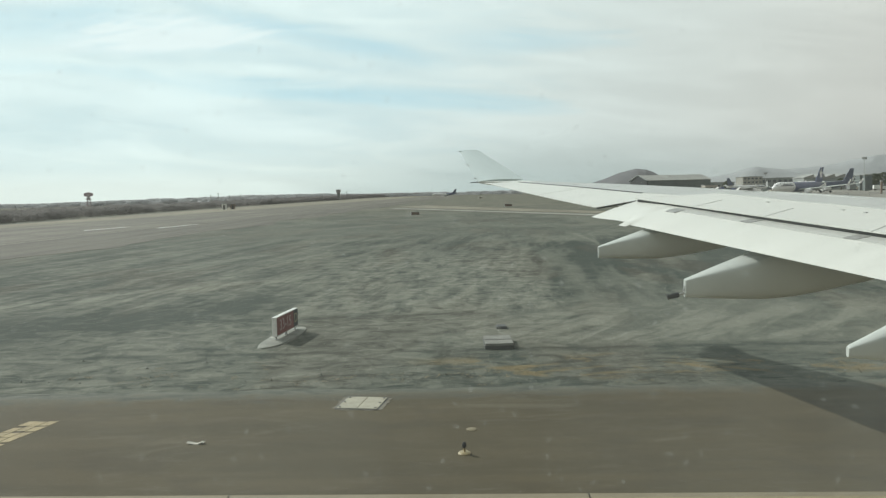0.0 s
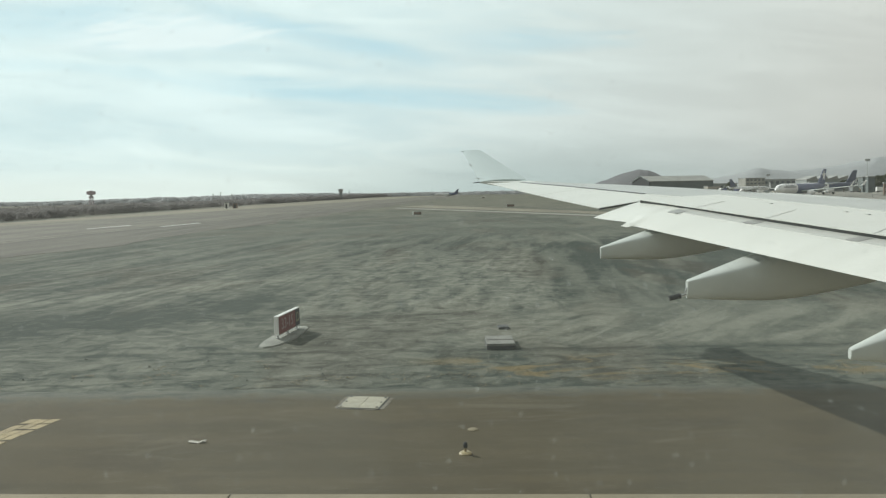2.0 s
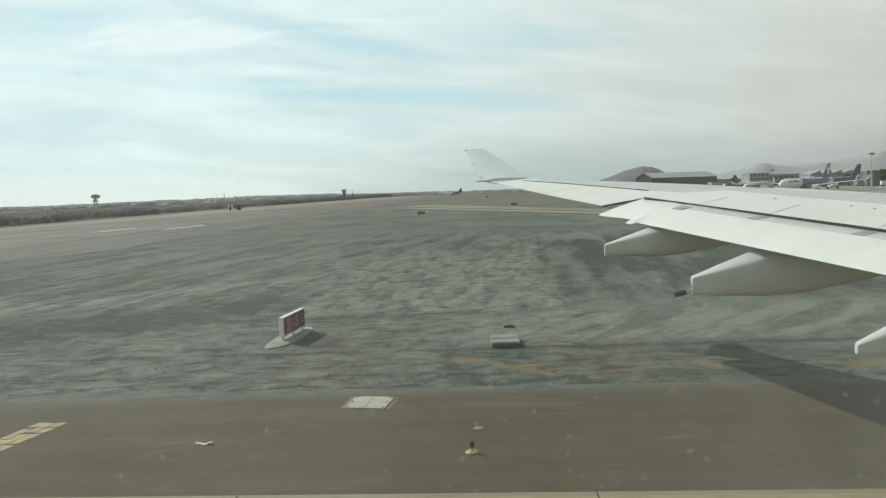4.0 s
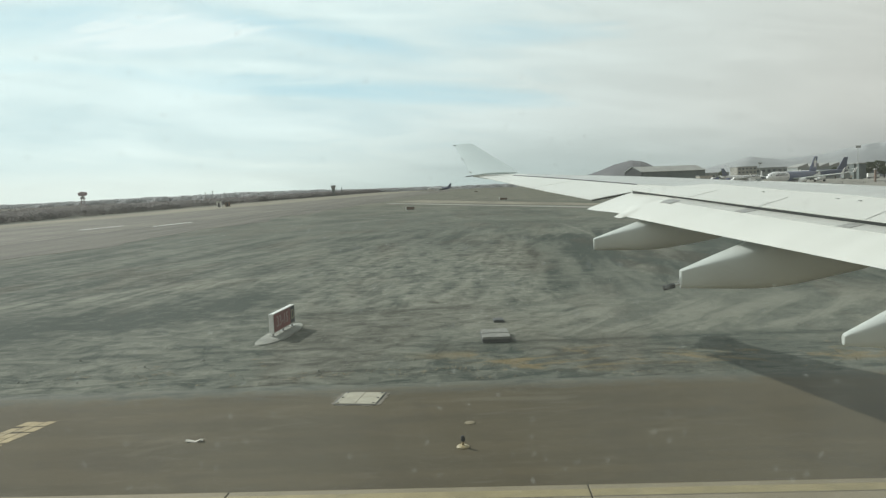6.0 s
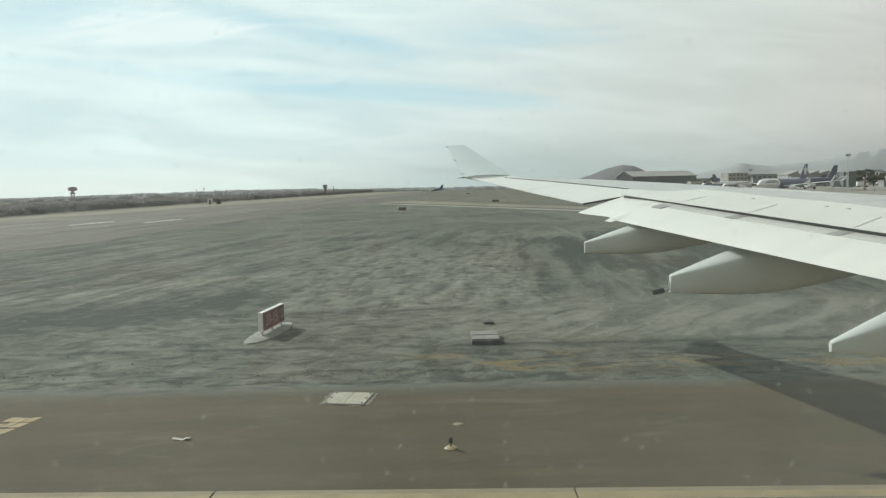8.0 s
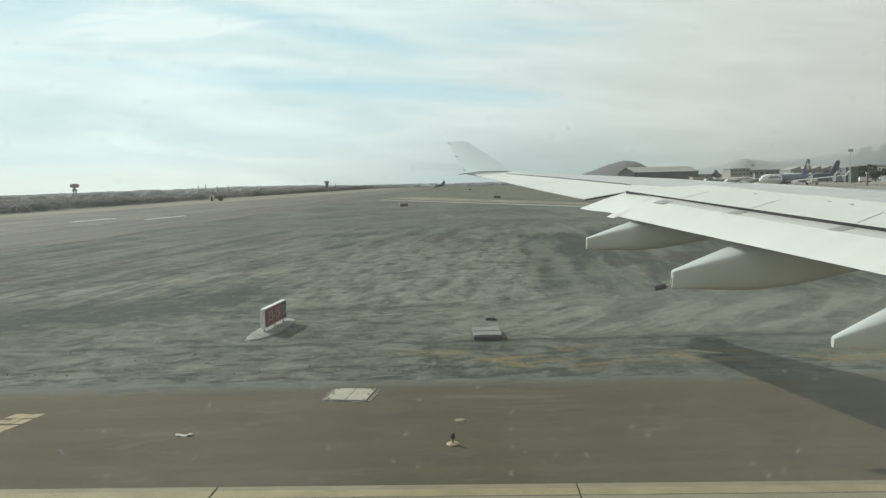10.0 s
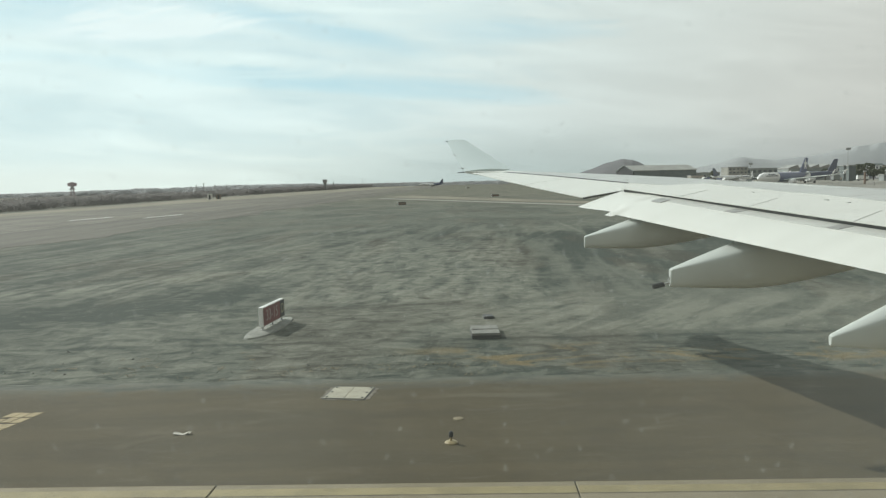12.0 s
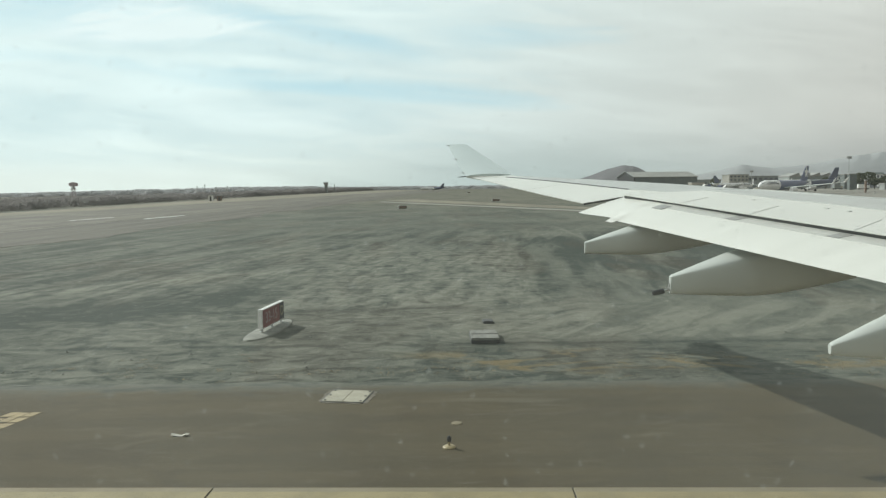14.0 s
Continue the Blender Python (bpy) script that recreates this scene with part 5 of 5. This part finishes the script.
def build_airport():
    # hangar: a black slab on its gable end stands in for the unlit inside
    hx, hy = 148.0, 600
    c, s = math.cos(radians(15)), math.sin(radians(15))
    cx, cy = hx + 28.5 * c - 12.5 * s, hy + 28.5 * s + 12.5 * c
    hangar = building(cx, cy, 57, 25, 10.6, 18, HANGARWALL, HANGARROOF, "long grey hangar with a pitched sheet roof", gable=4.4, name="hangar")
    gable = [(-12.4, 0.0), (12.4, 0.0), (12.4, 10.4), (0.0, 14.6), (-12.4, 10.4)]
    part("hangar_door", loft(bmesh.new(), [[(xx, a, b) for a, b in gable] for xx in (-29.3, -28.3)]), BLACK, hangar, "black slab for the shaded inside of the hangar")
    for side in (-1, 1):
        part("rake_board", loft(bmesh.new(), [[(xx, side * 13.0, 10.5), (xx, side * 13.0, 11.1), (xx, 0.0, 15.5), (xx, 0.0, 14.9)] for xx in (-29.9, -29.35)]), GREYWALL, hangar, "grey board along the gable")
    for i in range(7):
        part("roof_rib", boxed(-27 + i * 9 - 0.15, -27 + i * 9 + 0.15, -13.2, -12.9, 10.1, 11.0), PLASTER, hangar)
    building(184, 560, 9.5, 6, 5.6, 8, PLASTER, ROOFING, "small pale service building on the apron", 3, 1)
    building(244.5, 645, 17, 12, 11.8, 8, OFFICE, ROOFING, "cream plastered office block with rows of windows", 5, 4)
    building(221, 670, 36, 14, 8.0, 6, GREYWALL, ROOFING, "low grey terminal shed", 9, 1)
    building(306, 680, 96, 18, 10.6, 4, GREYWALL, ROOFING, "long grey terminal building with dark windows", 20, 2)
    saw = building(284, 606, 34, 16, 9.4, 6, GREYWALL, ROOFING, "terminal hall with a saw-tooth roof", 6, 1)
    for i in range(4):
        x0 = -17 + i * 8.5
        bm = loft(bmesh.new(), [[(x0, yy, 9.9), (x0 + 8.5, yy, 9.9), (x0 + 7.9, yy, 12.4)] for yy in (-8, 8)])
        part("roof_tooth", bm, ROOFING, saw, "grey saw-tooth roof light")
    building(266, 506, 8, 6, 9.6, 0, HANGARWALL, ROOFING, "dark square control building", 2, 1)
    building(248.5, 470, 2.6, 3, 9.4, 0, HANGARWALL, ROOFING, "narrow grey tower block by the apron", 2, 2)
    building(283, 484, 6, 5, 5.6, -4, WHITE, ROOFING, "small white house by the apron", 2, 1, gable=1.5)
    building(299, 500, 9, 6, 5.0, -6, PLASTER, ROOFING, "pale single-storey house by the apron", 3, 1)
    building(310, 520, 8, 6, 7.4, -6, WHITE, ROOFING, "white two-storey house among trees", 2, 2, gable=1.5)
    building(328, 530, 12, 7, 6.2, -6, CREAM, ROOFING, "cream house among trees", 3, 2)
    building(268, 455, 17, 6, 3.4, -2, GREYWALL, ROOFING, "low grey store by the apron", 4, 1)

    for x, y, h, lab in ((252.5, 480, 20.5, "tall floodlight mast over the apron"), (256, 640, 15, "floodlight mast behind the terminal")):
        m = thing("floodlight_mast", lab, "mast", (x, y, 0), group="floodlight masts")
        part("pole", rodded((0, 0, 0), (0, 0, h), 0.24, 0.12, 10), PALEPOST, m, smooth=True)
        part("head_frame", boxed(-1.6, 1.6, -0.3, 0.3, h - 0.2, h + 0.2), PALEPOST, m)
        for i in range(4):
            part("floodlight", boxed(-1.5 + i * 0.8, -0.95 + i * 0.8, -0.6, -0.2, h - 1.3, h - 0.2), PLATEGREY, m)
    p = thing("marker_post", "rusty brown marker post beside the apron", "post", (181, 330, 0))
    part("post", boxed(-0.35, 0.35, -0.35, 0.35, 0, 5.2, bevel=0.05), BRICKRED, p)
    part("cap", boxed(-0.55, 0.55, -0.55, 0.55, 5.2, 5.8, bevel=0.05), PLATEGREY, p)

    # apron vehicles
    rng = random.Random(3)
    for i, (x, y) in enumerate(((152, 480), (160, 492), (168, 500), (171, 470), (181, 520), (214, 470), (200, 500), (228, 480), (188, 480))):
        v = thing("apron_van", "small pale service van on the apron", "vehicle", (x, y, 0), rng.uniform(-40, 40), group="apron vans")
        part("body", boxed(-2.2, 1.2, -0.95, 0.95, 0.5, 2.5, bevel=0.15), WHITE if i % 3 else GREYWALL, v)
        part("cab", boxed(1.15, 2.3, -0.92, 0.92, 0.5, 1.7, bevel=0.2), WHITE, v)
        part("windscreen", boxed(1.18, 1.6, -0.8, 0.8, 1.65, 2.3, bevel=0.05), GLASSDARK, v)
        for sx in (-1.4, 1.5):
            for sy in (-0.85, 0.85):
                wheel("wheel", (sx, sy, 0.38), 0.38, 0.25, v)

    for x, y, h in ((158, 470, 4.2), (177, 486, 3.6), (206, 480, 4.6)):
        st = thing("boarding_stairs", "pale mobile boarding stairs on the apron", "stairs", (x, y, 0), 25, group="boarding stairs")
        part("ramp", loft(bmesh.new(), [[(-3.5, yy, 0.5), (-3.2, yy, 0.5), (2.2, yy, h), (2.2, yy, h + 0.4), (1.9, yy, h + 0.4)] for yy in (-0.8, 0.8)]), WHITE, st)
        part("landing", boxed(1.8, 3.6, -0.9, 0.9, h + 0.05, h + 0.35), WHITE, st)
        part("frame", boxed(1.9, 2.2, -0.7, 0.7, 0.4, h + 0.1), PLATEGREY, st)
        part("chassis", boxed(-3.4, 3.2, -0.8, 0.8, 0.35, 0.7), GREYWALL, st)
        for sx in (-2.6, 2.4):
            for sy in (-0.75, 0.75):
                wheel("wheel", (sx, sy, 0.35), 0.35, 0.25, st)
    for i in range(6):
        c = thing("cargo_dolly", "grey cargo container on a dolly by the apron", "container", (186 + i * 5.2, 455 + i * 3.5, 0), 18, group="cargo dollies")
        part("container", boxed(-1.5, 1.5, -0.8, 0.8, 0.6, 2.2, bevel=0.08), STEEL if i % 2 else PLASTER, c)
        part("bed", boxed(-1.7, 1.7, -0.85, 0.85, 0.35, 0.58), PLATEGREY, c)
        for sx in (-1.1, 1.1):
            for sy in (-0.7, 0.7):
                wheel("wheel", (sx, sy, 0.22), 0.22, 0.16, c)

    # low rise with small houses past the apron
    for x, y, w, h, m, g, z in ((322, 628, 9, 4.2, WHITE, 1.4, 5.6), (338, 632, 12, 3.6, PLASTER, 0.0, 6.4), (352, 626, 8, 4.6, WHITE, 1.6, 6.2), (366, 630, 14, 3.4, CREAM, 0.0, 6.8),
                               (331, 616, 10, 3.2, HANGARWALL, 0.0, 3.2), (349, 612, 9, 3.4, WHITE, 1.2, 2.6), (384, 628, 10, 4.8, PLASTER, 1.5, 7.0), (374, 612, 12, 3.4, GREYWALL, 0.0, 2.8)):
        building(x, y, w, 6, h, -8, m, HANGARWALL if g else ROOFING, "small pale house on the low rise past the apron", 3, 1, gable=g, name="house", group="houses on the rise", base=z)

    # service trucks: a box body on a chassis with a cab
    for i, (x, y, a) in enumerate(((163, 505, 12), (172, 520, 70), (186, 540, -20), (196, 552, 30), (203, 470, 80), (222, 500, 10), (232, 515, -35), (243, 520, 60), (256, 500, 15), (262, 480, -10), (181, 500, 40), (176, 545, 5))):
        v = thing("service_truck", "box-bodied service truck parked on the apron", "truck", (x, y, 0), a, group="service trucks")
        part("chassis", boxed(-3.4, 3.4, -0.9, 0.9, 0.55, 0.85), DARK, v)
        part("box_body", boxed(-3.4, 1.5, -1.15, 1.15, 0.85, 3.3 + 0.5 * (i % 3), bevel=0.06), (GREYWALL, WHITE, BLUEPAINT, HANGARWALL)[i % 4], v)
        part("cab", boxed(1.65, 3.4, -1.05, 1.05, 0.7, 2.5, bevel=0.18), (WHITE, NAVY, PLASTER)[i % 3], v)
        part("windscreen", boxed(3.3, 3.43, -0.9, 0.9, 1.5, 2.2, bevel=0.03), GLASSDARK, v)
        for sx in (-2.3, 2.4):
            for sy in (-0.9, 0.9):
                wheel("wheel", (sx, sy, 0.45), 0.45, 0.3, v)

    # radar tower, lattice legs and a head
    r = thing("radar_tower", "lattice radar tower with a broad head above scrub", "tower", (-180.7, 376, 0), 20)
    legs = [(-1, -1), (1, -1), (1, 1), (-1, 1)]
    for sx, sy in legs:
        part("leg", rodded((sx * 1.1, sy * 1.1, 0), (sx * 0.6, sy * 0.6, 6.2), 0.15), LATTICE, r)
    for i in range(4):
        (ax, ay), (bx, by) = legs[i], legs[(i + 1) % 4]
        for k in range(3):
            f0, f1 = 1.1 - k * 0.165, 0.935 - k * 0.165
            part("brace", rodded((ax * f0, ay * f0, k * 2.05), (bx * f1, by * f1, k * 2.05 + 2.05), 0.09), LATTICE, r)
    part("platform", boxed(-1.3, 1.3, -1.3, 1.3, 6.1, 6.4), LATTICE, r)
    part("cabin", boxed(-0.9, 0.9, -0.9, 0.9, 6.4, 7.1), PLATEGREY, r)
    part("turntable", rodded((0, 0, 7.0), (0, 0, 7.5), 0.55, 0.45, 12), PLATEGREY, r, smooth=True)
    # a curved mesh reflector with ribs and a feed horn on an arm
    rings = []
    for k in range(13):
        a = radians(-38 + 76 * k / 12)
        x, y = 3.3 * math.sin(a), 3.0 * (1 - math.cos(a)) - 0.3
        h = 1.2 - 0.55 * abs(k - 6) / 6
        rings.append([Vector((x, y, 8.55 - h)), Vector((x, y + 0.10, 8.55 - h)), Vector((x * 1.04, y + 0.02, 8.55 + h)), Vector((x * 1.04, y - 0.08, 8.55 + h))])
    dish = part("reflector", loft(bmesh.new(), rings), LATTICE, r, "wide curved reflector in red paled for haze")
    for k in (1, 4, 8, 11):
        a = radians(-38 + 76 * k / 12)
        x, y = 3.3 * math.sin(a), 3.0 * (1 - math.cos(a)) - 0.3
        part("rib", rodded((x * 0.3, 0.35, 7.4), (x, y + 0.12, 9.2), 0.07), LATTICE, dish)
    bm = rodded((0, -0.1, 7.5), (0, -1.9, 8.0), 0.08)
    rod(bm, (0, -1.9, 7.85), (0, -1.7, 8.35), 0.16, 0.22, 8)
    part("feed_horn", bm, PLATEGREY, r)

    t = thing("watch_tower", "square concrete watch tower above far trees", "tower", (-137, 900, 0))
    part("shaft", boxed(-1.5, 1.5, -1.5, 1.5, 0, 8.6), GREYWALL, t)
    part("cabin", boxed(-2.3, 2.3, -2.3, 2.3, 8.6, 11.6, bevel=0.1), PLATEGREY, t, "glazed dark cabin")
    part("roof", boxed(-2.6, 2.6, -2.6, 2.6, 11.6, 12.1), GREYWALL, t)
    for x, y, h, w in ((-469, 1500, 10.8, 1.0), (-490, 1500, 9.5, 4.0), (-432, 1500, 9.6, 2.2), (-128, 905, 9.5, 0.8)):
        st = thing("chimney", "slim dark chimney on the horizon", "chimney", (x, y, 0), group="far chimneys")
        part("stack", rodded((0, 0, 0), (0, 0, h), w * 0.6, w * 0.45, 10), GREYWALL, st)
        part("rim", rodded((0, 0, h - 0.4), (0, 0, h + 0.1), w * 0.6, n=10), DARK, st)
    for x, h in ((-195, 7.6), (-189, 8.8), (-180, 7.2), (-171, 7.4)):
        post = thing("far_post", "thin pale post above the scrub", "post", (x, 610, 0), group="posts above the scrub")
        part("shaft", rodded((0, 0, 0), (0, 0, h), 0.32, 0.26, 8), PALEPOST, post)
        part("head", boxed(-0.55, 0.55, -0.3, 0.3, h - 0.1, h + 0.5, bevel=0.05), PALEPOST, post)
    for dx, h, m in ((0, 2.6, WHITE), (4.0, 2.2, BRICKRED)):
        hut = thing("hut", "small equipment hut beside the runway", "hut", (-106.5 + dx, 352, 0), 10, group="equipment huts")
        part("wall", boxed(-1.0, 1.0, -1.0, 1.0, 0, h), m, hut)
        part("roof", boxed(-1.2, 1.2, -1.2, 1.2, h, h + 0.2), GREYWALL, hut)
        part("door", boxed(-0.4, 0.4, -1.05, -0.98, 0, h * 0.8), DARK, hut)
    f = thing("fence", "pale barrier along the edge of the apron", "fence")
    for i in range(26):
        x, y = lin(120, 300, i / 25), lin(300, 262, i / 25)
        part("post", boxed(x - 0.1, x + 0.1, y - 0.1, y + 0.1, 0, 1.3), PLATEGREY, f)
    for z in (0.6, 1.1):
        part("rail", rodded((120, 300, z), (300, 262, z), 0.07), PLATEGREY, f)


build_airport()


# ---------------------------------------------------------------- concrete taxiway slabs
def build_slabs():
    strip = tagged(new("taxiway_concrete"), "pale concrete taxiway in large jointed slabs", "taxiway", kind="structure")
    strip.matrix_world = Matrix.Translation((-3.9, 12.46, 0.0)) @ Matrix.Rotation(radians(-1.78), 4, "Z")
    me = None
    for i in range(-8, 9):
        for j in range(2):
            if me is None:
                ob = part("slab", boxed(0.012, 5.955, -5.98, -0.0, -0.25, 0.045, bevel=0.012), CONCRETE, strip)
                me = ob.data
            else:
                ob = new("slab", me)
                ob.parent = strip
            ob.location = (i * 5.97, -j * 6.0, 0)
    part("edge_joint", boxed(-47, 53, 0.0, 0.035, -0.02, 0.027), RUBBER, strip, "dark crumbling joint filler")
    for i in range(-8, 9):
        # one painted length on each slab, broken at the joints, with a shadow strip coloured in along its inner side
        x0 = i * 5.97
        part("edge_line", boxed(x0 + 0.02, x0 + 5.95, -0.47, -0.19, 0.03, 0.0485), EDGEYELLOW, strip, "broad faded yellow edge line")
        part("grime_line", boxed(x0 + 0.02, x0 + 5.95, -0.50, -0.475, 0.03, 0.0475), MORTAR, strip, "thin dark strip painted as shadow beside the line")


build_slabs()
